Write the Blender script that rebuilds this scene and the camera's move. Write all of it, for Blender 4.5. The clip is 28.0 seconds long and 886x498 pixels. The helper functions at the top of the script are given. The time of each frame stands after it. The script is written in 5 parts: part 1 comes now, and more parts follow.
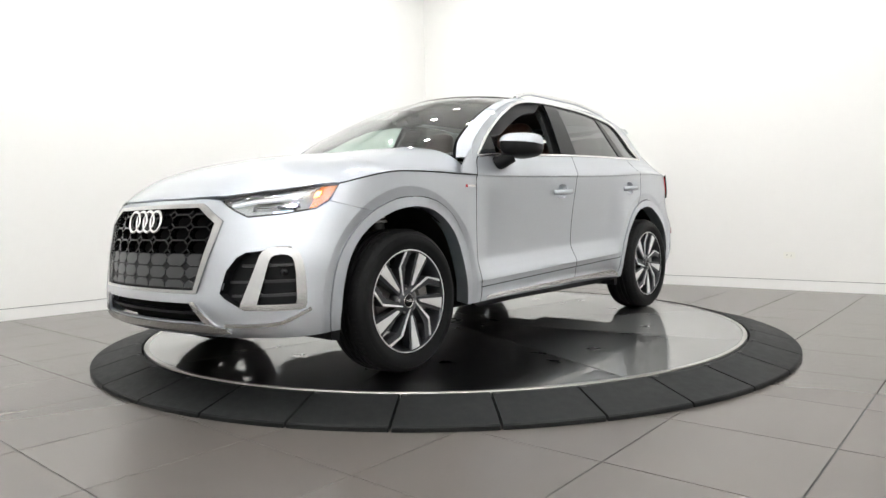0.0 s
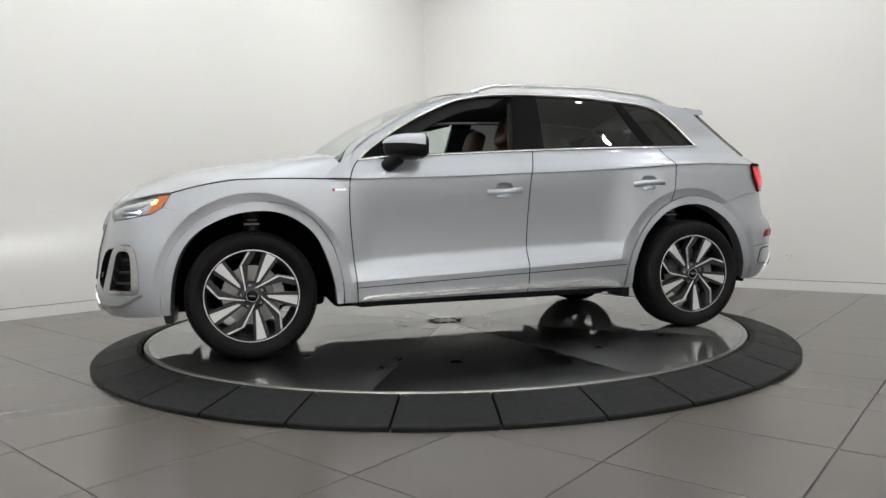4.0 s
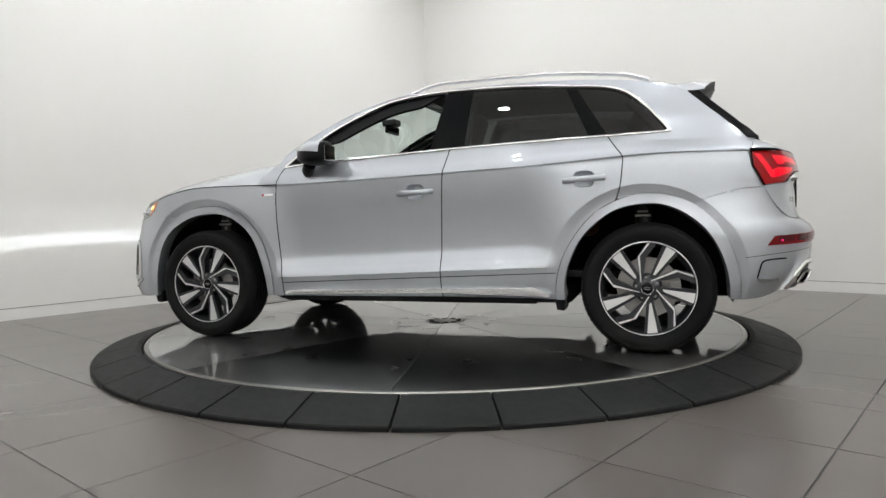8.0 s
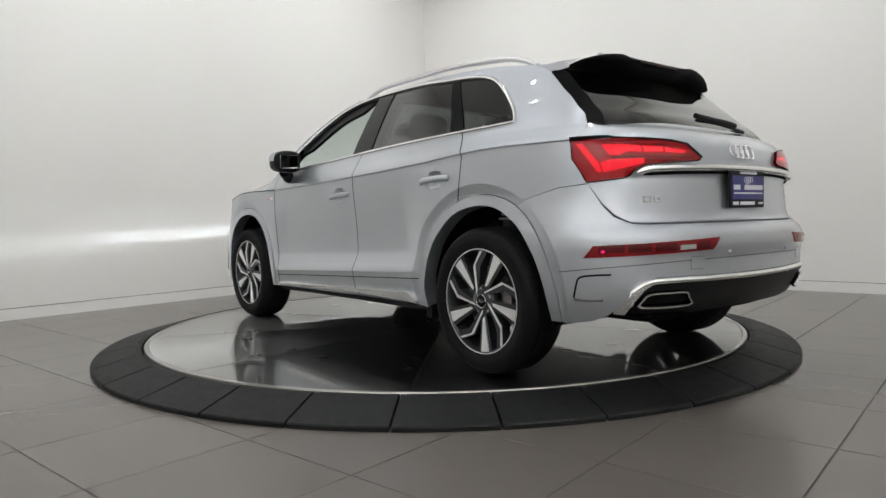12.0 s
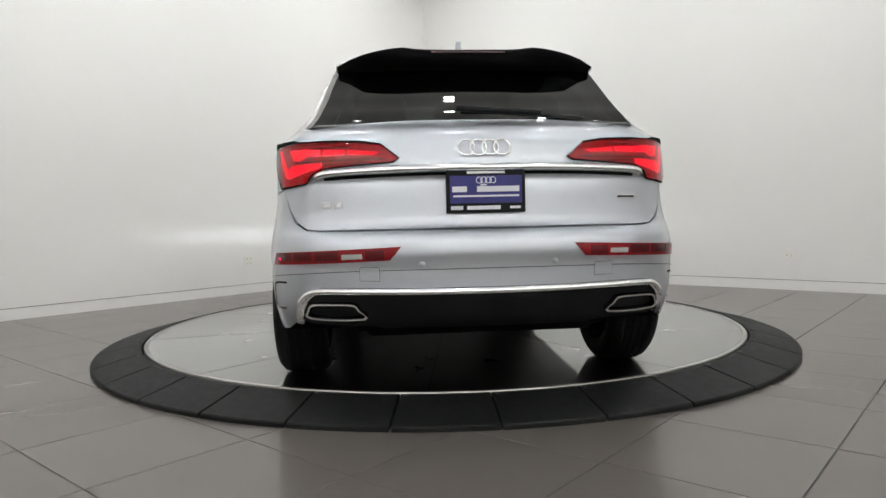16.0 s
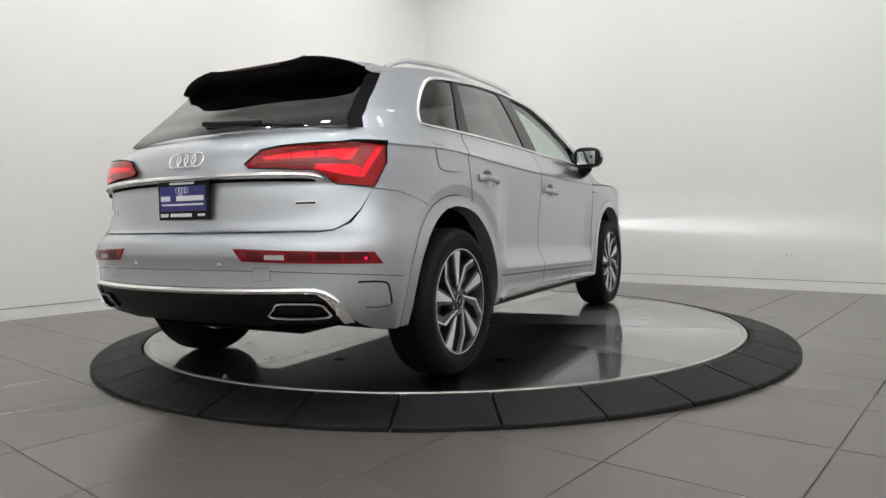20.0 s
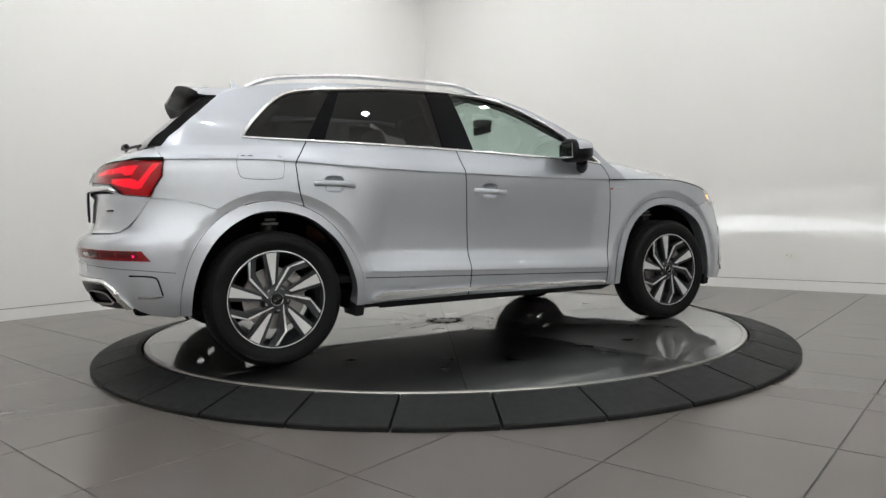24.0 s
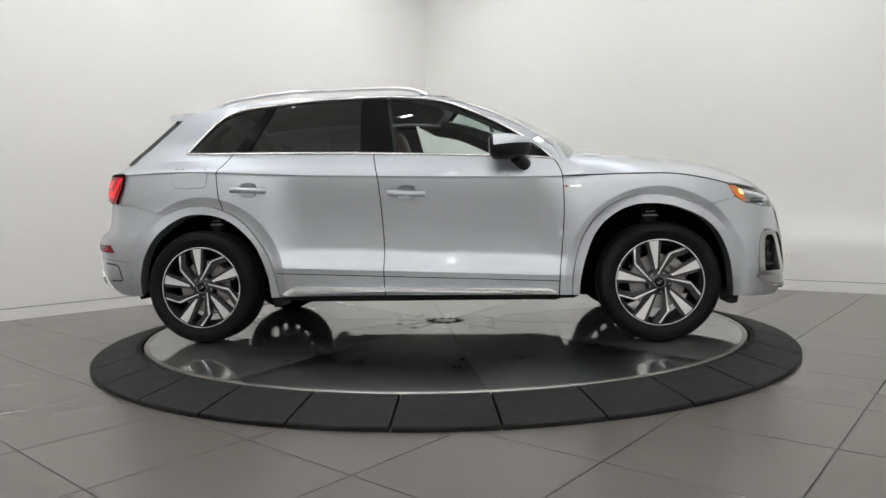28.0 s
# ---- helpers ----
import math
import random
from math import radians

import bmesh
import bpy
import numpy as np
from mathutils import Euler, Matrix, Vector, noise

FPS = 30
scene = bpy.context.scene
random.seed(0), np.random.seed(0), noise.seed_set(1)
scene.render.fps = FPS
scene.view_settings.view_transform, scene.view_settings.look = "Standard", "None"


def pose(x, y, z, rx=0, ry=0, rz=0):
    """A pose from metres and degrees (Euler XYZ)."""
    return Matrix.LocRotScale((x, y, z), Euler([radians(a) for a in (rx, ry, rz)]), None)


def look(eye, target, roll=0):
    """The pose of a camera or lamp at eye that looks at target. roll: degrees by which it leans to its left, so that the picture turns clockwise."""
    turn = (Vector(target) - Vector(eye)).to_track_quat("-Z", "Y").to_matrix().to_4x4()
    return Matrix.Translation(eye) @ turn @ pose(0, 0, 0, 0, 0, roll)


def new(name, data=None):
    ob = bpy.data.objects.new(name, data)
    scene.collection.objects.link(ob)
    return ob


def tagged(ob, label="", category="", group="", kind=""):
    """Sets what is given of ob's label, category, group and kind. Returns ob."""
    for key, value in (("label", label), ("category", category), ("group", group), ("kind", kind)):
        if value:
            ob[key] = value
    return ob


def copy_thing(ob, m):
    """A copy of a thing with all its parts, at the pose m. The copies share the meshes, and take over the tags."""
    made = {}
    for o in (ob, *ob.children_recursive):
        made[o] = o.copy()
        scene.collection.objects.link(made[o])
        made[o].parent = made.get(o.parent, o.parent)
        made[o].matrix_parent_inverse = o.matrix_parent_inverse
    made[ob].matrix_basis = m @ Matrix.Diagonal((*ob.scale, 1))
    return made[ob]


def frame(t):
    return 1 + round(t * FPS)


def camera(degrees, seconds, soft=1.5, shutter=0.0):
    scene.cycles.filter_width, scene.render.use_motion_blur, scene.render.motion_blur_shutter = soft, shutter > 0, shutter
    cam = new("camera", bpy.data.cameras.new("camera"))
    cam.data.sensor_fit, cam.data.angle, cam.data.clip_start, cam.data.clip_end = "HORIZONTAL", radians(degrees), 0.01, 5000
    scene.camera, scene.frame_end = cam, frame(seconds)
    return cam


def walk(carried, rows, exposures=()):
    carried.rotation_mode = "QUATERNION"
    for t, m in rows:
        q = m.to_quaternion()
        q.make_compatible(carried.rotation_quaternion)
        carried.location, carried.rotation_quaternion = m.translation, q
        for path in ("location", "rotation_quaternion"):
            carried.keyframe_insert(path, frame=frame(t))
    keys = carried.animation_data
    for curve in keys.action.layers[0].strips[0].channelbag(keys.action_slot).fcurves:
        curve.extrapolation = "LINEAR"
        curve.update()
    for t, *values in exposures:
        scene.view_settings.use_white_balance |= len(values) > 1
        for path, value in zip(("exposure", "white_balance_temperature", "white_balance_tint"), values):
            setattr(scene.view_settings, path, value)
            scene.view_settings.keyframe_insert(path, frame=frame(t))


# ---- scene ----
import functools
from mathutils import geometry

cam = camera(67.072, 28.0)
EYE, AIM, LEAN = (0, -4.93975, .76316), (-.00368, .05484, .53065), -1.2805
walk(cam, [(0, look(EYE, AIM, LEAN)), (28, look(EYE, AIM, LEAN))],
     exposures=[(0, .62), (.3, .52), (.7, -.10), (1.0, -.55), (1.4, -.38), (2.0, -.16), (3.0, -.04), (8, 0), (10, -.02), (11, .08), (12, -.16), (12.6, -.14), (14.5, -.04), (17, -.04), (21, -.04), (24, -.08), (28, -.08)])

# the car and the disc turn together at an even rate
TURN_START, TURN_RATE = 229.421, -8.40033
CAR_AT = (-.0444, .0300)
FLOOR_Z = -.082


# ---- materials ----
def nodes_of(name):
    m = bpy.data.materials.new(name)
    m.use_nodes = True
    n = m.node_tree
    return m, n, n.nodes["Principled BSDF"]


def add(n, kind, **inputs):
    node = n.nodes.new(kind)
    for key, value in inputs.items():
        node.inputs[key].default_value = value
    return node


def coords(n, scale=(1, 1, 1)):
    tc = n.nodes.new("ShaderNodeTexCoord")
    mp = n.nodes.new("ShaderNodeMapping")
    mp.inputs["Scale"].default_value = scale
    n.links.new(tc.outputs["Object"], mp.inputs["Vector"])
    return mp.outputs["Vector"]


def surface(name, color, rough=.5, metal=0.0, grain=0.0, grain_scale=40.0, bump=0.0, bump_scale=200.0, rough_var=0.0, coat=0.0,
            stretch=(1, 1, 1), emit=None, power=0.0, spec=.5, alpha=1.0):
    """A procedural surface with variation at two scales."""
    m, n, b = nodes_of(name)
    b.inputs["Base Color"].default_value = (*color, 1)
    b.inputs["Roughness"].default_value = rough
    b.inputs["Metallic"].default_value = metal
    b.inputs["Specular IOR Level"].default_value = spec
    b.inputs["Coat Weight"].default_value = coat
    b.inputs["Coat Roughness"].default_value = .012
    if emit:
        b.inputs["Emission Color"].default_value = (*emit, 1)
        b.inputs["Emission Strength"].default_value = power
    v = coords(n, stretch)
    if grain or rough_var:
        fine = add(n, "ShaderNodeTexNoise", Scale=grain_scale, Detail=6.0, Roughness=.6)
        wide = add(n, "ShaderNodeTexNoise", Scale=grain_scale * .08, Detail=3.0, Roughness=.5)
        mix = n.nodes.new("ShaderNodeMath")
        mix.operation = "ADD"
        n.links.new(v, fine.inputs["Vector"])
        n.links.new(v, wide.inputs["Vector"])
        n.links.new(fine.outputs["Fac"], mix.inputs[0])
        n.links.new(wide.outputs["Fac"], mix.inputs[1])
        if grain:
            mr = add(n, "ShaderNodeMapRange", **{"From Min": .6, "From Max": 1.4, "To Min": 1 - grain, "To Max": 1 + grain})
            n.links.new(mix.outputs[0], mr.inputs["Value"])
            sc = n.nodes.new("ShaderNodeVectorMath")
            sc.operation = "SCALE"
            sc.inputs[0].default_value = color
            n.links.new(mr.outputs["Result"], sc.inputs["Scale"])
            n.links.new(sc.outputs["Vector"], b.inputs["Base Color"])
        if rough_var:
            mr = add(n, "ShaderNodeMapRange", **{"From Min": .6, "From Max": 1.4, "To Min": max(rough - rough_var, .01), "To Max": min(rough + rough_var, 1.)})
            n.links.new(mix.outputs[0], mr.inputs["Value"])
            n.links.new(mr.outputs["Result"], b.inputs["Roughness"])
    if bump:
        t = add(n, "ShaderNodeTexNoise", Scale=bump_scale, Detail=4.0)
        bp = add(n, "ShaderNodeBump", Strength=bump, Distance=.002)
        n.links.new(v, t.inputs["Vector"])
        n.links.new(t.outputs["Fac"], bp.inputs["Height"])
        n.links.new(bp.outputs["Normal"], b.inputs["Normal"])
    return m


def pane(name, tint, gloss=1.0, rough=.0, least=.05):
    """Tinted glass: light passes with a tint, and the front mirrors by Fresnel."""
    m, n, b = nodes_of(name)
    n.nodes.remove(b)
    out = n.nodes["Material Output"]
    tr = add(n, "ShaderNodeBsdfTransparent", Color=(*tint, 1))
    gl = add(n, "ShaderNodeBsdfGlossy", Roughness=rough, Color=(gloss, gloss, gloss, 1))
    lw = add(n, "ShaderNodeLayerWeight", Blend=.5)
    pw = n.nodes.new("ShaderNodeMath")
    pw.operation = "POWER"
    pw.inputs[1].default_value = 4.0
    n.links.new(lw.outputs["Facing"], pw.inputs[0])
    fr = add(n, "ShaderNodeMapRange", **{"To Min": least, "To Max": .95})
    n.links.new(pw.outputs[0], fr.inputs["Value"])
    mx = n.nodes.new("ShaderNodeMixShader")
    n.links.new(fr.outputs["Result"], mx.inputs["Fac"])
    n.links.new(tr.outputs["BSDF"], mx.inputs[1])
    n.links.new(gl.outputs["BSDF"], mx.inputs[2])
    n.links.new(mx.outputs["Shader"], out.inputs["Surface"])
    return m


def brushed(name, turn):
    """Brushed plate metal with a grain direction and old smears."""
    m, n, b = nodes_of(name)
    b.inputs["Base Color"].default_value = (.62, .61, .59, 1)
    b.inputs["Metallic"].default_value = 1
    b.inputs["Anisotropic"].default_value = .92
    b.inputs["Coat Weight"].default_value = 1.0
    b.inputs["Coat IOR"].default_value = 1.75
    b.inputs["Coat Roughness"].default_value = .02
    grain = n.nodes.new("ShaderNodeVectorTransform")
    grain.vector_type, grain.convert_from, grain.convert_to = "VECTOR", "OBJECT", "WORLD"
    grain.inputs[0].default_value = (math.cos(turn), math.sin(turn), 0)
    n.links.new(grain.outputs[0], b.inputs["Tangent"])
    v = coords(n)
    smear = add(n, "ShaderNodeTexNoise", Scale=1.6, Detail=6.0, Roughness=.6, Distortion=.3)
    n.links.new(v, smear.inputs["Vector"])
    mr = add(n, "ShaderNodeMapRange", **{"From Min": .35, "From Max": .7, "To Min": .27, "To Max": .315})
    n.links.new(smear.outputs["Fac"], mr.inputs["Value"])
    n.links.new(mr.outputs["Result"], b.inputs["Roughness"])
    cr = n.nodes.new("ShaderNodeValToRGB")
    cr.color_ramp.elements[0].position, cr.color_ramp.elements[0].color = .38, (.17, .169, .166, 1)
    cr.color_ramp.elements[1].position, cr.color_ramp.elements[1].color = .62, (.215, .213, .208, 1)
    n.links.new(smear.outputs["Fac"], cr.inputs["Fac"])
    n.links.new(cr.outputs["Color"], b.inputs["Base Color"])
    return m


def tile_surface():
    """Grey porcelain: a faint cloud in each tile, and a slight difference from tile to tile."""
    m, n, b = nodes_of("grey_porcelain_tile")
    cloud = add(n, "ShaderNodeTexNoise", Scale=2.2, Detail=2.0)
    n.links.new(coords(n), cloud.inputs["Vector"])
    info = n.nodes.new("ShaderNodeObjectInfo")
    mix = n.nodes.new("ShaderNodeMath")
    mix.operation = "ADD"
    n.links.new(cloud.outputs["Fac"], mix.inputs[0])
    n.links.new(info.outputs["Random"], mix.inputs[1])
    ramp_c = n.nodes.new("ShaderNodeValToRGB")
    ramp_c.color_ramp.elements[0].color = (.118, .105, .096, 1)
    ramp_c.color_ramp.elements[1].color = (.130, .116, .106, 1)
    half = n.nodes.new("ShaderNodeMath")
    half.operation = "MULTIPLY"
    half.inputs[1].default_value = .5
    n.links.new(mix.outputs[0], half.inputs[0])
    n.links.new(half.outputs[0], ramp_c.inputs["Fac"])
    n.links.new(ramp_c.outputs["Color"], b.inputs["Base Color"])
    b.inputs["Roughness"].default_value = .25
    return m


WALL = surface("white_wall_paint", (.80, .79, .765), .55, grain=.012, grain_scale=14, bump=.04, bump_scale=300)
SKIRT = surface("white_skirting_paint", (.80, .79, .77), .4, grain=.015, grain_scale=10)
GROOVE = surface("dark_reveal", (.10, .095, .09), .7)
CEIL = surface("white_ceiling", (.80, .80, .79), .8, grain=.05, grain_scale=8)
TILE = tile_surface()
GROUT = surface("dark_grout", (.03, .027, .025), .85, grain=.2, grain_scale=60)
RUBBER = surface("black_ramp_rubber", (.009, .0095, .0095), .62, spec=.22, grain=.25, grain_scale=22, rough_var=.12, bump=.12, bump_scale=350)
STEEL = brushed("brushed_plate", radians(90))
STEEL_EDGE = surface("steel_edge", (.40, .39, .37), .30, 1.0, grain=.08, grain_scale=20)
SCREW = surface("dark_screw", (.022, .022, .022), .5, .3)
PAINT = surface("silver_metallic_paint", (.505, .530, .572), .40, .85, grain=.02, grain_scale=900, coat=1.0)
CHROME = surface("satin_chrome", (.95, .95, .95), .13, 1.0, grain=.01, grain_scale=30)
SILVER_TRIM = surface("matt_silver_trim", (.50, .50, .50), .20, 1.0, grain=.02, grain_scale=60)
ALUMINIUM = surface("satin_aluminium", (.86, .86, .86), .26, 1.0, grain=.02, grain_scale=60)
BLACK = surface("black_plastic", (.007, .007, .008), .42, spec=.17, grain=.1, grain_scale=120, bump=.05, bump_scale=900)
GLOSS_BLACK = surface("gloss_black_trim", (.005, .005, .006), .08, grain=.05, grain_scale=30, spec=.20)
GRILLE_GREY = surface("dark_grey_grille", (.028, .029, .031), .33, grain=.08, grain_scale=60)
LINER = surface("black_felt_liner", (.004, .004, .004), .9, spec=.1, grain=.2, grain_scale=80)
TYRE = surface("tyre_rubber", (.0060, .0060, .0063), .62, spec=.16, grain=.2, grain_scale=40, bump=.06, bump_scale=300, rough_var=.08)
ALLOY = surface("machined_alloy", (.82, .82, .82), .34, .65, grain=.02, grain_scale=300)
ALLOY_DARK = surface("anthracite_alloy", (.040, .042, .047), .28, .5, grain=.06, grain_scale=60, coat=.4)
DISC_IRON = surface("brake_iron", (.30, .29, .28), .42, .9, grain=.08, grain_scale=30)
GLASS_CLEAR = pane("clear_green_glass", (.80, .90, .86), least=.16)
GLASS_TINT = pane("privacy_glass", (.10, .105, .105), least=.07)
GLASS_REAR = pane("rear_privacy_glass", (.05, .053, .053), least=.085)
GLASS_FRONT = pane("side_glass", (.70, .80, .76))
LAMP_GLASS = pane("lamp_glass", (.88, .89, .90), least=.07)
MIRROR = surface("mirror_silver", (.36, .38, .38), .03, 1.0)
LAMP_CHROME = surface("reflector", (.80, .81, .83), .15, .85)
LAMP_DRL = surface("lit_light_guide", (.8, .82, .85), .3, emit=(.9, .95, 1.0), power=.18)
LAMP_GREY = surface("lamp_housing", (.30, .305, .31), .3, .3)
LAMP_WHITE = surface("lit_low_beam", (.8, .85, 1), .3, emit=(.62, .76, 1.0), power=1.2)
BEAM = surface("low_beam_slit", (.8, .85, 1), .3, emit=(.90, .96, 1.0), power=70000.0)
LAMP_AMBER = surface("amber_lens", (.62, .15, .012), .15, emit=(1.0, .22, .02), power=.14, coat=.6)
LAMP_AMBER_HOT = surface("lit_amber_bulb", (.9, .4, .05), .3, emit=(1.0, .55, .12), power=5.0)
RED_LENS = surface("red_lens", (.30, .006, .014), .10, emit=(1, .006, .03), power=.20, spec=.4)
RED_GLOW = surface("lit_red_light", (.35, .004, .008), .25, emit=(1.0, .010, .16), power=1.45, spec=.15)
LENS_RED = pane("red_lamp_lens", (.66, .05, .10), least=.035)
# a faint glow is added to this red; the bumper reflectors are no lamps
RED_DIM = surface("glowing_red_reflector", (.17, .005, .008), .15, emit=(1, .01, .015), power=.02, spec=.4, bump=.3, bump_scale=120)
RED_CELL = surface("dark_red_cell", (.085, .004, .006), .18, spec=.4, bump=.3, bump_scale=160)
RED_UNLIT = surface("unlit_red_lens", (.030, .002, .003), .2, grain=.05, grain_scale=40)
CLEAR_LENS = surface("clear_reverse_lens", (.5, .5, .48), .12, .2, bump=.3, bump_scale=140)
LEATHER = surface("brown_leather", (.060, .018, .010), .45, grain=.1, grain_scale=40, bump=.1, bump_scale=260)
CABIN = surface("black_cabin_trim", (.012, .012, .012), .6, grain=.1, grain_scale=50)
HEADLINER = surface("black_headliner", (.014, .014, .014), .9)
PLATE_BLUE = surface("plate_blue", (.025, .024, .17), .35)
PLATE_WHITE = surface("plate_white", (.75, .75, .78), .4)
OUTLET_WHITE = surface("outlet_plastic", (.80, .79, .73), .35)
RED_MARK = surface("badge_red", (.45, .01, .02), .3)
LED = surface("lit_ceiling_led", (.9, .9, .9), .5, emit=(1.0, .98, .95), power=14.0)


# ---- mesh helpers ----
def link_mesh(name, verts, faces, material, parent=None, label="", normals=None, smooth=True):
    me = bpy.data.meshes.new(name)
    me.from_pydata([tuple(v) for v in verts], [], faces)
    me.update()
    if material:
        me.materials.append(material)
    if smooth:
        for p in me.polygons:
            p.use_smooth = True
    if normals is not None:
        me.normals_split_custom_set_from_vertices([tuple(v) for v in normals])
    ob = new(name, me)
    if parent:
        ob.parent = parent
    return tagged(ob, label)


def part(name, bm, material, parent, label="", smooth=False):
    me = bpy.data.meshes.new(name)
    bmesh.ops.recalc_face_normals(bm, faces=bm.faces)
    bm.to_mesh(me)
    bm.free()
    if material:
        me.materials.append(material)
    if smooth:
        for p in me.polygons:
            p.use_smooth = True
        me.set_sharp_from_angle(angle=radians(38))
    ob = new(name, me)
    if parent:
        ob.parent = parent
    return tagged(ob, label)


def box(bm, size, at=(0, 0, 0), bevel=0.0, m=None):
    """A bevelled box added to bm."""
    t = Matrix.Translation(at) @ Matrix.Diagonal((*size, 1))
    if m is not None:
        t = m @ t
    made = bmesh.ops.create_cube(bm, size=1, matrix=t)["verts"]
    if bevel:
        edges = list({e for v in made for e in v.link_edges})
        bmesh.ops.bevel(bm, geom=edges, offset=bevel, segments=2, profile=.5, affect="EDGES")
    return made


def boxed(name, size, at, material, parent=None, label="", bevel=.004, m=None):
    bm = bmesh.new()
    box(bm, size, at, bevel, m)
    return part(name, bm, material, parent, label)


def spun(profile, steps=48, axis="y", closed=False, start=0.0, sweep=2 * math.pi):
    """Vertices and faces of a profile of (radius, height) turned round an axis."""
    verts, faces = [], []
    full = abs(sweep - 2 * math.pi) < 1e-6
    rings = steps if full else steps + 1
    for i in range(rings):
        a = start + sweep * i / steps
        for r, hgt in profile:
            c, s = r * math.cos(a), r * math.sin(a)
            verts.append((c, hgt, s) if axis == "y" else (c, s, hgt))
    k = len(profile)
    for i in range(steps):
        j = (i + 1) % rings
        for q in range(k if closed else k - 1):
            w = (q + 1) % k
            face = (i * k + q, i * k + w, j * k + w, j * k + q)
            faces.append(face if axis == "y" else face[::-1])
    return verts, faces


def spun_part(name, profile, material, parent, label="", steps=48, axis="y", closed=False, at=None):
    v, f = spun(profile, steps, axis, closed)
    bm = bmesh.new()
    vs = [bm.verts.new(p) for p in v]
    for q in f:
        bm.faces.new([vs[i] for i in q])
    bmesh.ops.remove_doubles(bm, verts=bm.verts, dist=1e-5)
    ob = part(name, bm, material, parent, label, smooth=True)
    if at:
        ob.location = at
    return ob


def prism(bm, outline, low, high, plane="xz", bevel=0.0):
    """A flat outline given depth along the axis that is left over."""
    def put(a, b, d):
        return {"xz": (a, d, b), "xy": (a, b, d), "yz": (d, a, b)}[plane]
    lo = [bm.verts.new(put(a, b, low)) for a, b in outline]
    hi = [bm.verts.new(put(a, b, high)) for a, b in outline]
    bm.faces.new(lo[::-1])
    bm.faces.new(hi)
    for i in range(len(lo)):
        j = (i + 1) % len(lo)
        bm.faces.new((lo[i], lo[j], hi[j], hi[i]))
    return lo + hi


def prism_part(name, outline, low, high, material, parent, label="", plane="xz"):
    bm = bmesh.new()
    prism(bm, outline, low, high, plane)
    return part(name, bm, material, parent, label)


def tube(name, pts, radius, material, parent, label="", sides=8, flat=1.0):
    """A rod along points; flat squeezes it sideways."""
    p = np.array(pts, float)
    g = np.gradient(p, axis=0)
    g /= np.linalg.norm(g, axis=1)[:, None]
    verts, faces = [], []
    for q, d in zip(p, g):
        d = Vector(d)
        up = Vector((0, 0, 1)) if abs(d.z) < .9 else Vector((0, 1, 0))
        a = d.cross(up).normalized()
        b = a.cross(d).normalized()
        for i in range(sides):
            w = 2 * math.pi * i / sides
            verts.append(Vector(q) + a * (radius * flat * math.cos(w)) + b * (radius * math.sin(w)))
    for i in range(len(p) - 1):
        for j in range(sides):
            k = (j + 1) % sides
            faces.append((i * sides + j, i * sides + k, (i + 1) * sides + k, (i + 1) * sides + j))
    faces.append(tuple(range(sides))[::-1])
    faces.append(tuple(range((len(p) - 1) * sides, len(p) * sides)))
    ob = link_mesh(name, verts, faces, material, parent, label)
    ob.data.set_sharp_from_angle(angle=radians(50))
    return ob


def empty(name, label, category, group="", kind=""):
    return tagged(new(name), label, category, group, kind)


# ---- room: walls meet in a corner behind the turntable ----
AX = radians(49.25)                        # direction of the wall that runs away to the right
U, V = Vector((math.cos(AX), math.sin(AX), 0)), Vector((-math.sin(AX), math.cos(AX), 0))
CORNER = Vector((-.22, 5.455, 0))
TOP = 5.2                                  # ceiling above the disc
RUN_U, RUN_V = 11.5, 11.5                  # lengths of the walls from the corner
ROOM = Matrix(((U.x, V.x, 0, CORNER.x), (U.y, V.y, 0, CORNER.y), (0, 0, 1, 0), (0, 0, 0, 1)))
# in room axes the corner is the origin; the room spans u from -RUN_U to 0 and v from -RUN_V to 0


def room_box(name, u0, u1, v0, v1, z0, z1, material, parent=None, label="", bevel=0.0):
    bm = bmesh.new()
    box(bm, (u1 - u0, v1 - v0, z1 - z0), ((u0 + u1) / 2, (v0 + v1) / 2, (z0 + z1) / 2), bevel)
    bmesh.ops.transform(bm, matrix=ROOM, verts=bm.verts)
    return part(name, bm, material, parent, label)


SK = .104
# the two walls behind the view are added unseen to bounce light
for name, u0, u1, v0, v1, seen in (("wall_left", -RUN_U, .2, 0, .2, 1), ("wall_right", 0, .2, -RUN_V, -.0005, 1),
                                   ("wall_behind_left", -RUN_U - .2, -RUN_U - .0005, -RUN_V, .2, 0), ("wall_behind_right", -RUN_U, .2, -RUN_V - .2, -RUN_V - .0005, 0)):
    tagged(room_box(name, u0, u1, v0, v1, FLOOR_Z + SK + .006, TOP, WALL),
           "smooth white painted showroom wall" + (" washed by ceiling lights" if seen else ""), "wall", kind="structure")
tagged(room_box("baseboard_left", -RUN_U, 0, -.002, .1, FLOOR_Z, FLOOR_Z + SK, SKIRT), "flush white skirting under a dark reveal line", "baseboard", kind="structure")
tagged(room_box("baseboard_right", -.002, .1, -RUN_V, -.004, FLOOR_Z, FLOOR_Z + SK, SKIRT), "flush white skirting under a dark reveal line", "baseboard", kind="structure")
tagged(room_box("trim_left", -RUN_U, .02, .012, .11, FLOOR_Z + SK - .002, FLOOR_Z + SK + .008, GROOVE), "dark shadow gap above the white skirting", "trim", kind="structure")
tagged(room_box("trim_right", .012, .11, -RUN_V, .012, FLOOR_Z + SK - .002, FLOOR_Z + SK + .008, GROOVE), "dark shadow gap above the white skirting", "trim", kind="structure")
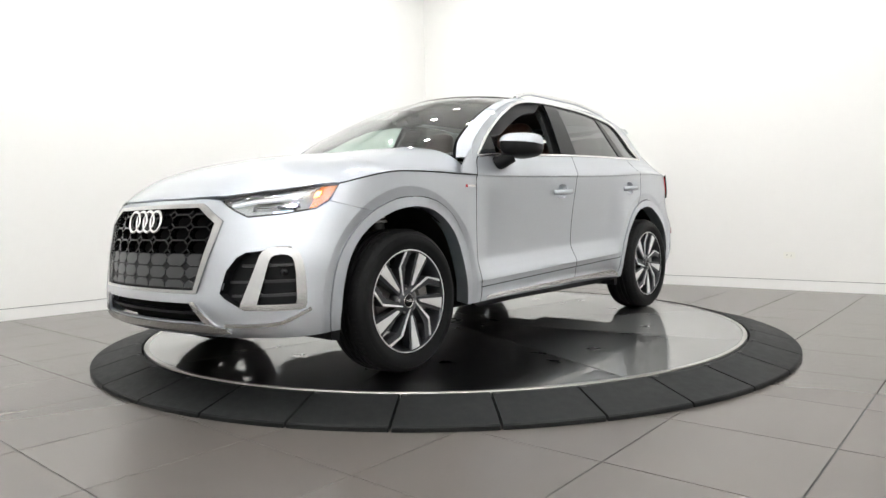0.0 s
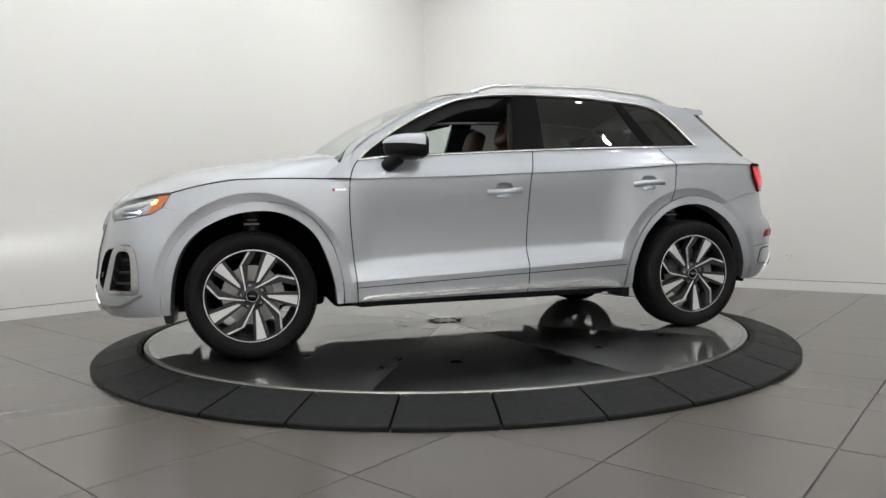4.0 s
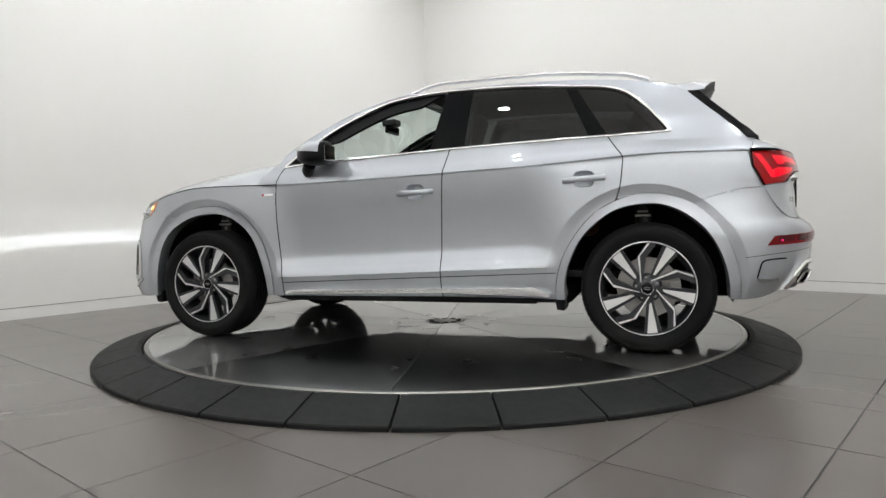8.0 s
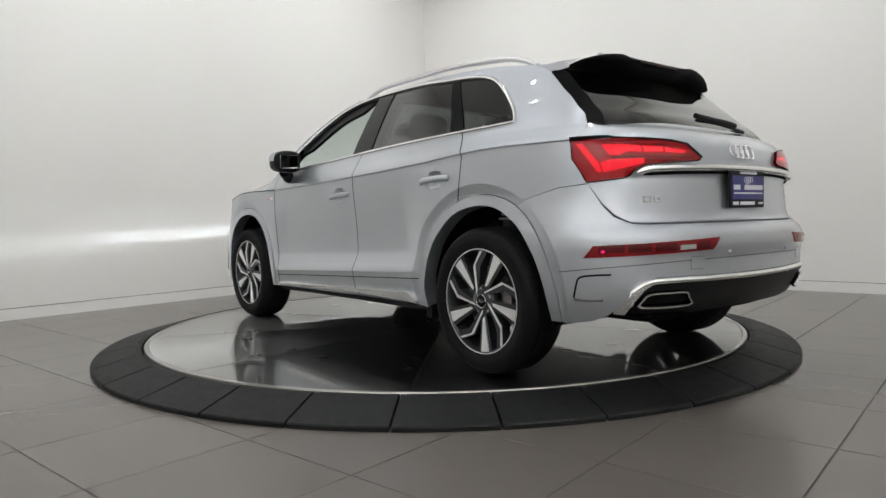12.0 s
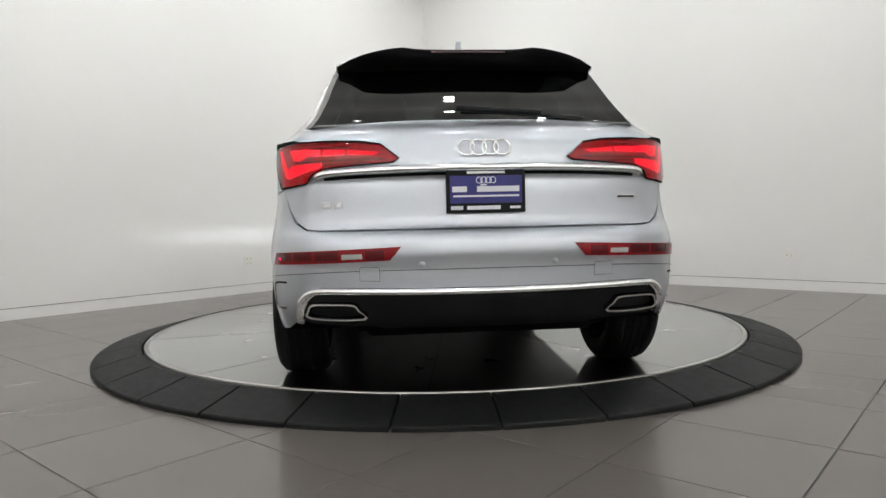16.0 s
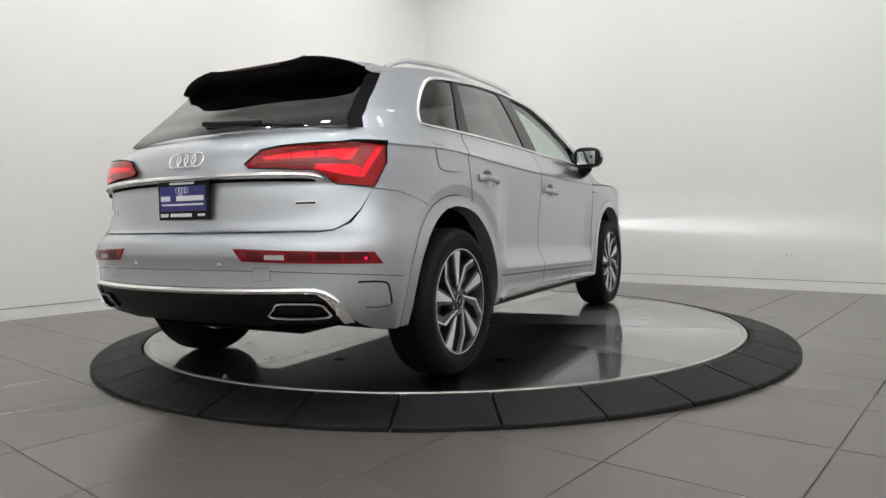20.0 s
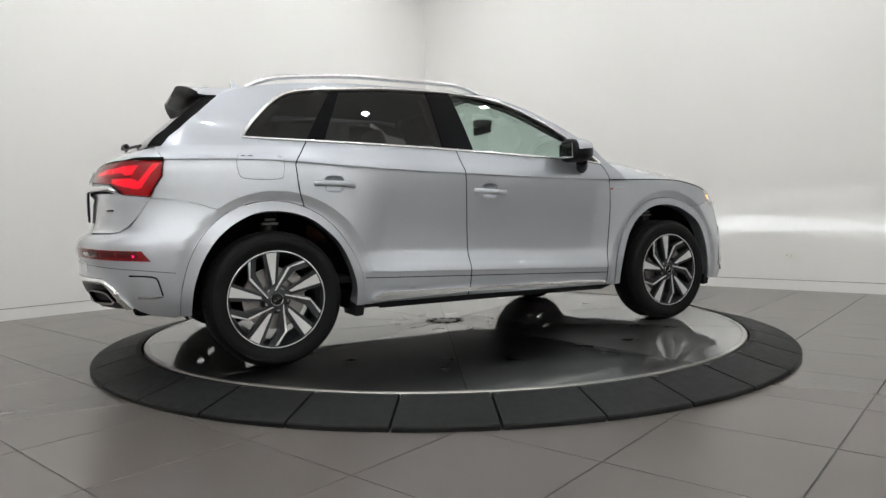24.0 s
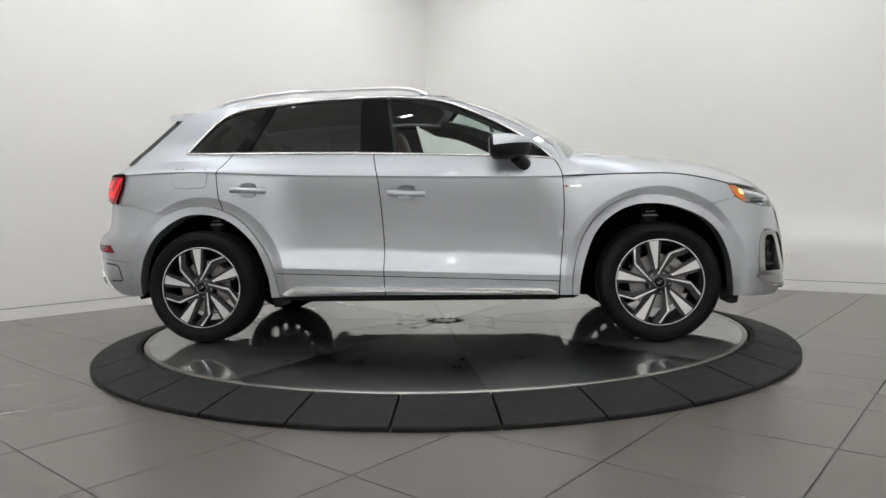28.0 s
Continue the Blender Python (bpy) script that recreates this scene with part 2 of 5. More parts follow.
tagged(room_box("ceiling", -RUN_U - .2, .2, -RUN_V - .2, .2, TOP, TOP + .2, CEIL), "matt white ceiling with small square downlights", "ceiling", kind="structure")

# floor: a bed of grout with square tiles on it
floor = tagged(room_box("floor", -RUN_U - .2, .2, -RUN_V - .2, .2, FLOOR_Z - .3, FLOOR_Z - .003, GROUT), "grey porcelain tile floor with thin dark joints", "floor", kind="structure")


def tile_mesh(w, d):
    bm = bmesh.new()
    box(bm, (w, d, .012), (0, 0, -.006), 0)
    top = [e for e in bm.edges if all(v.co.z > -.001 for v in e.verts)]
    bmesh.ops.bevel(bm, geom=top, offset=.0012, segments=1, affect="EDGES")
    me = bpy.data.meshes.new("tile")
    bm.to_mesh(me)
    bm.free()
    me.materials.append(TILE)
    return me


# ---- ceiling downlights ----
def downlight(u, v, power, tilt_to=None):
    at = ROOM @ Vector((u, v, TOP))
    thing = empty("ceiling_light", "small square white ceiling downlight, switched on", "ceiling light", "ceiling downlights")
    thing.location = (at.x, at.y, TOP - .001)
    thing.rotation_euler = (0, 0, AX)
    bm = bmesh.new()
    for dx, dy, sx, sy in ((-.08, 0, .02, .18), (.08, 0, .02, .18), (0, -.08, .14, .02), (0, .08, .14, .02)):
        box(bm, (sx, sy, .05), (dx, dy, -.026), .003)
    part("frame", bm, SKIRT, thing)
    boxed("diffuser", (.138, .138, .012), (0, 0, -.018), LED, thing, bevel=.002)
    lamp = bpy.data.lights.new("downlight", "AREA")
    lamp.shape, lamp.size, lamp.energy, lamp.color = "SQUARE", .13, power * 1.0, (.968, .987, 1.0)
    lamp.spread = radians(130)
    ob = new("downlight", lamp)
    ob.location = (at.x, at.y, TOP - .056)
    if tilt_to is not None:
        ob.matrix_basis = look(ob.location, ob.location + tilt_to * .35 - Vector((0, 0, 1)))


for u in (-8.6, -6.6, -4.6, -2.6):
    for v in (-8.6, -6.6, -4.6, -2.6):
        downlight(u, v, 7)
for q, power in ((-9.6, 8), (-7.2, 22), (-4.8, 27), (-2.4, 23)):
    downlight(q, -1.5, power * 1.12, V)
    downlight(-1.5, q, power * .95, U)
downlight(-1.35, -1.35, 8, (U + V) * .7)
# lamps added out of view along the back walls, brightening the car's sides
for q, power, other in ((-9.6, 94, 82), (-7.6, 84, 82), (-5.4, 52, 72), (-3.0, 32, 58)):
    downlight(q, 1.5 - RUN_V, power, -V * 3)
    downlight(1.5 - RUN_U, q, other, -U * 3)

world = bpy.data.worlds.new("world")
world.use_nodes = True
world.node_tree.nodes["Background"].inputs["Color"].default_value = (.5, .5, .5, 1)
world.node_tree.nodes["Background"].inputs["Strength"].default_value = .05
scene.world = world

# wall outlet
def wall_outlet(label, wide):
    """A double socket with its plate on the wall towards -x, lying or upright."""
    thing = empty("wall_outlet", label, "outlet", "wall outlets")
    size = (.008, .114, .070) if wide else (.008, .112, .118)
    boxed("plate", size, (-.004, 0, 0), OUTLET_WHITE, thing, bevel=.002)
    spots = ((-.022, 0), (.022, 0)) if wide else ((-.024, -.024), (-.024, .024), (.024, -.024), (.024, .024))
    for y, z in spots:
        face = boxed("socket", (.004, .030, .028), (-.0095, y, z), OUTLET_WHITE, thing, bevel=.0015)
        for d in (-.006, .006):
            boxed("slot", (.002, .008, .003) if wide else (.002, .003, .008), (-.0122, y + (0 if wide else d), z + (d if wide else 0)), SCREW, face, bevel=0)
    return thing


spot = ROOM.inverted() @ Vector((3.595, 2.046, .287))
wall_outlet("white double wall socket plate mounted sideways", True).matrix_basis = ROOM @ Matrix.Translation((-.0005, spot.y, .287))
wall_outlet("white four-way wall socket plate mounted upright", False).matrix_basis = ROOM @ Matrix.Translation((-3.225, -.0005, .303)) @ Matrix.Rotation(radians(90), 4, "Z")


# ---- turntable ----
R_DISC, R_IN, R_OUT, SEGMENTS = 2.046, 2.061, 2.341, 33
ramp = empty("turntable_ramp", "ring of black rubber ramp segments round the turntable", "ramp")


def segment_mesh():
    bm = bmesh.new()
    half = math.pi / SEGMENTS - .0026
    profile = [(R_IN, -.001), (R_IN + .03, .0015), (R_OUT - .006, FLOOR_Z + .024), (R_OUT, FLOOR_Z + .018), (R_OUT, FLOOR_Z + .001), (R_IN, FLOOR_Z + .001)]
    rows = []
    for i in range(5):
        a = half * (i / 2 - 1)
        rows.append([bm.verts.new((r * math.cos(a), r * math.sin(a), z)) for r, z in profile])
    k = len(profile)
    for i in range(4):
        for j in range(k):
            bm.faces.new((rows[i][j], rows[i][(j + 1) % k], rows[i + 1][(j + 1) % k], rows[i + 1][j]))
    bm.faces.new(rows[0])
    bm.faces.new(rows[-1][::-1])
    bmesh.ops.recalc_face_normals(bm, faces=bm.faces)
    me = bpy.data.meshes.new("segment")
    bm.to_mesh(me)
    bm.free()
    me.materials.append(RUBBER)
    return me


seg_me = segment_mesh()
v, f = spun([(.0, 0), (.014, 0), (.016, -.004)], 10, "z")
screw_me = bpy.data.meshes.new("screw")
screw_me.from_pydata(v, [], f)
screw_me.materials.append(SCREW)
for i in range(SEGMENTS):
    s = new("segment", seg_me)
    s.parent = ramp
    s.rotation_euler = (0, 0, radians(-95.6 + 360 / SEGMENTS * (i + .5)))
    k = new("screw", screw_me)
    k.parent = s
    k.location = ((R_IN + .028) * math.cos(-.083), (R_IN + .028) * math.sin(-.083), .0032)
spun_part("gap_ring", [(R_DISC - .02, FLOOR_Z + .02), (R_IN + .01, FLOOR_Z + .02), (R_IN + .01, FLOOR_Z + .05), (R_DISC - .02, FLOOR_Z + .05)], LINER, ramp, steps=96, axis="z", closed=True)

v, f = spun([(.0, 0), (.021, 0), (.023, -.004)], 12, "z")
hole_me = bpy.data.meshes.new("screw_hole")
hole_me.from_pydata(v, [], f)
hole_me.materials.append(LINER)
disc = empty("turntable_disc", "round turntable of brushed steel plates with smears", "turntable")
SECTORS = 10


def sector_mesh(material, name):
    bm = bmesh.new()
    half, n = math.pi / SECTORS, 12
    rim = []
    for i in range(n + 1):
        a = half * (2 * i / n - 1)
        rim.append(((R_DISC - .026) * math.cos(a), (R_DISC - .026) * math.sin(a)))
    inner = [(.14 * math.cos(t), .14 * math.sin(t)) for t in np.linspace(-half, half, 4)]
    ring = inner + rim[::-1]
    # pull the straight sides in for the seam
    out = []
    for x, y in ring:
        r, a = math.hypot(x, y), math.atan2(y, x)
        lim = half - .0022 / r
        a = max(-lim, min(lim, a))
        out.append((r * math.cos(a), r * math.sin(a)))
    prism(bm, out, -.010, 0.0, "xy")
    bmesh.ops.recalc_face_normals(bm, faces=bm.faces)
    me = bpy.data.meshes.new(name)
    bm.to_mesh(me)
    bm.free()
    me.materials.append(material)
    return me


sec = sector_mesh(STEEL, "plate")
for i in range(SECTORS):
    p = new("plate", sec)
    p.parent = disc
    p.rotation_euler = (0, 0, radians(28.7 + 36 * i + 18))
spun_part("rim", [(R_DISC - .0245, -.012), (R_DISC - .0245, .001), (R_DISC - .002, .001), (R_DISC, -.002), (R_DISC, -.05)], STEEL_EDGE, disc, steps=128, axis="z")
spun_part("base", [(.02, -.012), (R_DISC - .01, -.012), (R_DISC - .01, -.03)], SCREW, disc, steps=64, axis="z")
hub = spun_part("hub_plate", [(.0001, .0015), (.128, .0015), (.1365, -.001), (.1365, -.010)], STEEL_EDGE, disc, "round hub plate with dark screw holes", steps=40, axis="z")
for i in range(10):
    a = 2 * math.pi * i / 10
    k = new("screw_hole", hole_me)
    k.parent = hub
    k.location = (.105 * math.cos(a), .105 * math.sin(a), .0035)


# ---- the car's shape: a skin over (s along the outline, z up) ----
class Curve:
    """Smooth monotone curve through knots."""
    def __init__(self, knots):
        k = np.array(knots, float)
        self.x, self.y = k[:, 0], k[:, 1]
        h, d = np.diff(self.x), np.diff(self.y) / np.diff(self.x)
        m = np.zeros(len(k))
        m[0], m[-1] = d[0], d[-1]
        for i in range(1, len(k) - 1):
            if d[i - 1] * d[i] > 0:
                a, b = 2 * h[i] + h[i - 1], h[i] + 2 * h[i - 1]
                m[i] = (a + b) / (a / d[i - 1] + b / d[i])
        self.m = m
    def __call__(self, v):
        v = np.asarray(v, float)
        c = np.clip(v, self.x[0], self.x[-1])
        i = np.clip(np.searchsorted(self.x, c) - 1, 0, len(self.x) - 2)
        h = self.x[i + 1] - self.x[i]
        t = (c - self.x[i]) / h
        return (self.y[i] * (1 + 2 * t) * (1 - t) ** 2 + self.m[i] * h * t * (1 - t) ** 2
                + self.y[i + 1] * t * t * (3 - 2 * t) + self.m[i + 1] * h * t * t * (t - 1))



def smoothstep(a, b, v):
    t = np.clip((np.asarray(v, float) - a) / (b - a), 0, 1)
    return t * t * (3 - 2 * t)


# plan outline of the body at its widest, from the nose to the tail
PLAN = [(2.335, 0), (2.325, .2), (2.29, .4), (2.25, .55), (2.18, .69), (2.08, .80), (1.95, .870), (1.80, .903), (1.6, .920),
        (1.41, .928), (.9, .925), (0, .922), (-.9, .926), (-1.41, .932), (-1.75, .918), (-1.95, .885), (-2.10, .815), (-2.21, .70),
        (-2.285, .52), (-2.325, .28), (-2.34, 0)]


def _outline():
    p = np.array(PLAN)
    # Catmull-Rom, mirrored at the ends
    p = np.vstack([p[1] * (1, -1), p, p[-2] * (1, -1)])
    out = []
    for i in range(1, len(p) - 2):
        for t in np.linspace(0, 1, 12, endpoint=False):
            a, b, c, d = p[i - 1:i + 3]
            out.append(.5 * (2 * b + (c - a) * t + (2 * a - 5 * b + 4 * c - d) * t ** 2 + (3 * b - a - 3 * c + d) * t ** 3))
    out.append(p[-2])
    q = np.array(out)
    for _ in range(6):
        q[1:-1] = (q[:-2] + 2 * q[1:-1] + q[2:]) / 4
    s = np.concatenate([[0], np.cumsum(np.hypot(*np.diff(q, axis=0).T))])
    g = np.gradient(q, s, axis=0)
    g[0], g[-1] = (0, 1), (0, -1)
    n = np.stack([g[:, 1], -g[:, 0]], 1)
    n /= np.linalg.norm(n, axis=1)[:, None]
    return s, q, n


OS, OQ, ON = _outline()
LENGTH = OS[-1]
SIDE = Curve([(.18, .13), (.26, .080), (.30, .046), (.35, .020), (.40, .0095), (.434, .0050), (.439, .0038), (.442, .0), (.446, .0006), (.50, .026), (.538, .044), (.552, .0485), (.570, .050), (.60, .0495), (.70, .043), (.80, .031), (.90, .017), (.96, .0095),
              (.985, .0072), (.993, .0062), (.9985, .0008), (1.0, 0), (1.003, .0006), (1.03, .0085), (1.09, .034), (1.16, .062), (1.25, .100), (1.35, .145), (1.45, .195), (1.54, .250), (1.60, .32)])
ARCH = Curve([(.18, .06), (.26, .03), (.36, .008), (.5, .0), (.8, .0), (.95, .006), (.985, .0095), (.993, .009), (.9985, .0038), (1.0, .003), (1.003, .0036), (1.03, .0115), (1.09, .037), (1.16, .062), (1.25, .100), (1.35, .145), (1.45, .195), (1.54, .250), (1.60, .32)])
NOSE = Curve([(.18, .20), (.22, .11), (.26, .05), (.31, .012), (.39, .0), (.5, .012), (.6, .026), (.7, .048), (.776, .066), (.85, .095), (.90, .14), (.94, .20), (1.0, .34), (1.1, .6)])
TAIL = Curve([(.24, .20), (.33, .085), (.40, .035), (.47, .014), (.52, .012), (.57, .010), (.63, .0), (.665, .004), (.70, .03), (.73, .075), (.77, .090), (.88, .099), (.915, .106), (.935, .094), (.97, .091), (1.05, .11), (1.10, .145),
              (1.135, .20), (1.16, .272), (1.20, .322), (1.433, .592), (1.54, .735), (1.6, .83)])
NARROW = Curve([(-2.4, .14), (-2.0, .13), (-1.75, .115), (-1.5, .085), (-1.1, .03), (-.7, .004), (-.3, 0), (3, 0)])

SHOULDER = Curve([(-1.9, 1.084), (-1.57, 1.088), (-1.29, 1.079), (-.98, 1.059), (-.68, 1.043), (-.33, 1.030), (.22, 1.011), (.53, 1.003), (.853, .998), (1.0, 1.006), (1.2, 1.03)])


def body(s, z):
    """The body's outer skin: s along the outline (left side positive), z up."""
    s, z = np.broadcast_arrays(np.asarray(s, float), np.asarray(z, float))
    a = np.abs(s)
    side = np.where(a > LENGTH, -1.0, 1.0) * np.where(s < 0, -1.0, 1.0)
    a = np.where(a > LENGTH, 2 * LENGTH - a, a)
    cx, cy = np.interp(a, OS, OQ[:, 0]), np.interp(a, OS, OQ[:, 1])
    nx, ny = np.interp(a, OS, ON[:, 0]), np.interp(a, OS, ON[:, 1])
    door = smoothstep(.96, .70, cx) * smoothstep(-1.0, -.74, cx)
    # the sill crease and the shoulder line rise towards the tail
    low, top = .437 - .0384 * cx, SHOULDER(cx)
    zc = np.where(z < low, z + (.442 - low), np.where(z < top, .442 + (z - low) / (top - low) * (1.0 - .442), z + (1.0 - top) * np.clip((1.16 - z) / (1.16 - top), 0, 1)))
    oy = SIDE(zc) * door + ARCH(zc) * (1 - door) + NARROW(cx) * (.28 * smoothstep(.62, .88, z) + .72 * smoothstep(1.06, 1.32, z))
    oy = oy + smoothstep(1.7, 2.0, cx) * smoothstep(.55, .95, z) * .05
    # a band round each wheel arch turns in towards the wheel
    for xc in (1.394, -1.397):
        away = np.hypot(cx - xc, np.maximum(z - .392, 0))
        oy = oy + .010 * np.clip((.532 - away) / .044, 0, 1)
    ox = np.where(nx > 0, NOSE(z), TAIL(z))
    x = cx - nx * ox
    y = (cy - ny * oy) * side
    return np.stack([x, y, z], -1)


def slant(v):
    """s of the left side where the skin is at x, at height z."""
    out = []
    for x, z in v:
        s = np.linspace(.3, LENGTH - .3, 700)
        out.append((float(np.interp(-x, -body(s, z)[:, 0], s)), z))
    return out


def back(v):
    """s at the tail where the skin is y from the middle, at height z."""
    out = []
    for y, z in v:
        s = np.linspace(LENGTH - 1.25, LENGTH, 400)
        out.append((float(np.interp(-y, -body(s, z)[:, 1], s)), z))
    return out


def flip(v):
    return [(-s, z) for s, z in v][::-1]


def flip_back(v):
    return [(2 * LENGTH - s, z) for s, z in v][::-1]


def inside(pts, poly):
    x, y = pts[:, 0], pts[:, 1]
    hit = np.zeros(len(pts), bool)
    for (ax, ay), (bx, by) in zip(poly, np.roll(poly, -1, axis=0)):
        if ay == by:
            continue
        m = ((ay > y) != (by > y)) & (x < (bx - ax) * (y - ay) / (by - ay) + ax)
        hit ^= m
    return hit


def dense(poly, step):
    out = []
    for a, b in zip(poly, np.roll(poly, -1, axis=0)):
        k = max(1, int(math.ceil(np.linalg.norm(b - a) / step)))
        out += [a + (b - a) * i / k for i in range(k)]
    return np.array(out)


def area(poly):
    x, y = poly[:, 0], poly[:, 1]
    return .5 * float(np.sum(x * np.roll(y, -1) - y * np.roll(x, -1)))


def rounded(pts, steps=4):
    """A closed outline drawn smoothly through its points."""
    p = np.array(pts, float)
    out = []
    for i in range(len(p)):
        a, b, c, d = p[i - 1], p[i], p[(i + 1) % len(p)], p[(i + 2) % len(p)]
        for t in np.linspace(0, 1, steps, endpoint=False):
            out.append(.5 * (2 * b + (c - a) * t + (2 * a - 5 * b + 4 * c - d) * t ** 2 + (3 * b - a - 3 * c + d) * t ** 3))
    return [tuple(q) for q in out]


def smooth_line(pts, steps=5):
    p = np.array(pts, float)
    p = np.vstack([2 * p[0] - p[1], p, 2 * p[-1] - p[-2]])
    out = []
    for i in range(1, len(p) - 2):
        a, b, c, d = p[i - 1:i + 3]
        for t in np.linspace(0, 1, steps, endpoint=False):
            out.append(.5 * (2 * b + (c - a) * t + (2 * a - 5 * b + 4 * c - d) * t ** 2 + (3 * b - a - 3 * c + d) * t ** 3))
    out.append(p[-2])
    return [tuple(q) for q in out]


def shrink(poly, gap):
    e1, e2 = poly - np.roll(poly, 1, axis=0), np.roll(poly, -1, axis=0) - poly
    e1 /= np.linalg.norm(e1, axis=1)[:, None] + 1e-12
    e2 /= np.linalg.norm(e2, axis=1)[:, None] + 1e-12
    n = np.stack([-(e1 + e2)[:, 1], (e1 + e2)[:, 0]], 1)
    n /= np.linalg.norm(n, axis=1)[:, None] + 1e-9
    turn = np.clip(np.sum(e1 * e2, axis=1), -1, 1)
    return poly + n * (gap / np.maximum(np.sqrt((1 + turn) / 2), .45))[:, None]


def frame_at(surf, q, d=0.0):
    e = 2e-4
    p = surf(q[:, 0], q[:, 1])
    du = surf(q[:, 0] + e, q[:, 1]) - surf(q[:, 0] - e, q[:, 1])
    dv = surf(q[:, 0], q[:, 1] + e) - surf(q[:, 0], q[:, 1] - e)
    n = np.cross(du, dv)
    n /= np.linalg.norm(n, axis=1)[:, None] + 1e-12
    return p + n * (d if np.isscalar(d) else d[:, None]), n


# heights of the mesh rows, close together at the two creases
CREASES = [.425, .434, .4385, .4415, .4425, .4465, .455, .47, .485, .50, .515, .53, .54, .549, .557, .566, .58, .965, .978, .986, .992, .9955, .9983, .9998, 1.0015, 1.004, 1.009, 1.018]
ROWS = np.array(sorted(CREASES + [w for w in np.arange(.20, 1.62, .027) if min(abs(w - c) for c in CREASES) > .011]))


def row_heights(s):
    """Heights on the skin of every mesh row at each s; the rows follow the creases."""
    a = np.abs(s)
    a = np.where(a > LENGTH, 2 * LENGTH - a, a)
    cx = np.interp(a, OS, OQ[:, 0])[None]
    w, low, top = ROWS[:, None], .437 - .0384 * cx, SHOULDER(cx)
    return np.where(w < .442, low - .442 + w, np.where(w < 1, low + (w - .442) / .558 * (top - low), np.where(w < 1.16, top + (w - 1) * (1.16 - top) / .16, w)))


@functools.lru_cache(maxsize=1)
def arch_points():
    """Mesh points along the edges of the turned-in bands round the wheel arches, as (s, z)."""
    out = []
    for xc in (1.394, -1.397):
        for r in (.5345, .5295, .510, .4895):
            for a in np.linspace(0, math.pi, 90):
                x, z = xc + r * math.cos(a), .392 + r * math.sin(a)
                out.append((float(np.interp(-x, -OQ[:, 0], OS)), z))
            for z in np.arange(.30, .39, .02):
                for x in (xc - r, xc + r):
                    out.append((float(np.interp(-x, -OQ[:, 0], OS)), z))
    q = np.array(out)
    return np.vstack([q, q * (-1, 1)])


def skin(name, outline, material, parent, label="", holes=(), d=0.0, gap=.0018, lip=.016, step=.035, surf=body):
    """A panel of the skin: a meshed outline laid on surf, with its edges turned in."""
    poly = np.array(outline, float)
    if area(poly) < 0:
        poly = poly[::-1]
    fine = min(step, .013) if surf is body else step
    poly = shrink(dense(poly, fine), gap)
    rings = [poly]
    for h in holes:
        q = np.array(h, float)
        if area(q) > 0:
            q = q[::-1]
        rings.append(shrink(dense(q, fine), gap))
    lo, hi = poly.min(0), poly.max(0)
    gx, gy = np.meshgrid(np.arange(lo[0] + step / 2, hi[0], step), np.arange(lo[1] + step / 2, hi[1], step))
    if surf is body and hi[1] - lo[1] > .25:
        cols = np.arange(lo[0] + step / 2, hi[0], step)
        gy = row_heights(cols)
        gx = np.broadcast_to(cols, gy.shape)
    grid = np.stack([gx.ravel(), gy.ravel()], 1)
    grid = grid[inside(grid, poly)]
    for h in rings[1:]:
        grid = grid[~inside(grid, h)]
    rim = np.vstack(rings)
    if surf is body and hi[1] - lo[1] > .25:
        bands = arch_points()
        bands = bands[inside(bands, poly)]
        for h in rings[1:]:
            bands = bands[~inside(bands, h)]
        if len(bands):
            bands = bands[np.min(np.linalg.norm(bands[:, None] - rim[None], axis=2), axis=1) > .004]
        if len(bands) and len(grid):
            grid = grid[np.min(np.linalg.norm(grid[:, None] - bands[None], axis=2), axis=1) > .011]
            rim = np.vstack([rim, bands])
    if len(grid):
        near = np.min(np.linalg.norm(grid[:, None] - rim[None], axis=2), axis=1)
        grid = grid[near > (.005 if surf is body else step * .45)]
    pts = np.vstack([rim, grid]) if len(grid) else rim
    edges, k = [], 0
    for r in rings:
        edges += [(k + i, k + (i + 1) % len(r)) for i in range(len(r))]
        k += len(r)
    vs, _, fs, *_ = geometry.delaunay_2d_cdt([Vector(p) for p in pts], edges, [], 0, 1e-6)
    q = np.array([tuple(v) for v in vs])
    tri = np.array([f for f in fs if len(f) == 3])
    mid = q[tri].mean(axis=1)
    keep = inside(mid, poly)
    for h in rings[1:]:
        keep &= ~inside(mid, h)
    tri = tri[keep]
    a, b, c = q[tri[:, 0]], q[tri[:, 1]], q[tri[:, 2]]
    cw = ((b - a)[:, 0] * (c - a)[:, 1] - (b - a)[:, 1] * (c - a)[:, 0]) < 0
    tri[cw] = tri[cw][:, ::-1]
    pos, nor = frame_at(surf, q, d)
    verts, norms, faces = [*pos], [*nor], [tuple(int(i) for i in t) for t in tri]
    if lip:
        seen = {}
        for t in faces:
            for i in range(3):
                seen[(t[i], t[(i + 1) % 3])] = 1
        for i, j in list(seen):
            if (j, i) in seen:
                continue
            out = np.cross(pos[j] - pos[i], nor[i])
            out /= np.linalg.norm(out) + 1e-12
            k = len(verts)
            verts += [pos[i], pos[j], pos[j] - nor[j] * lip, pos[i] - nor[i] * lip]
            norms += [out] * 4
            faces.append((k + 1, k, k + 3, k + 2))
    return link_mesh(name, verts, faces, material, parent, label, normals=norms)


def pair(name, outline, material, parent, label="", holes=(), **more):
    """The same panel on the left and on the right side."""
    return [skin(name, outline, material, parent, label, holes, **more),
            skin(name, flip(outline), material, parent, label, [flip(h) for h in holes], **more)]


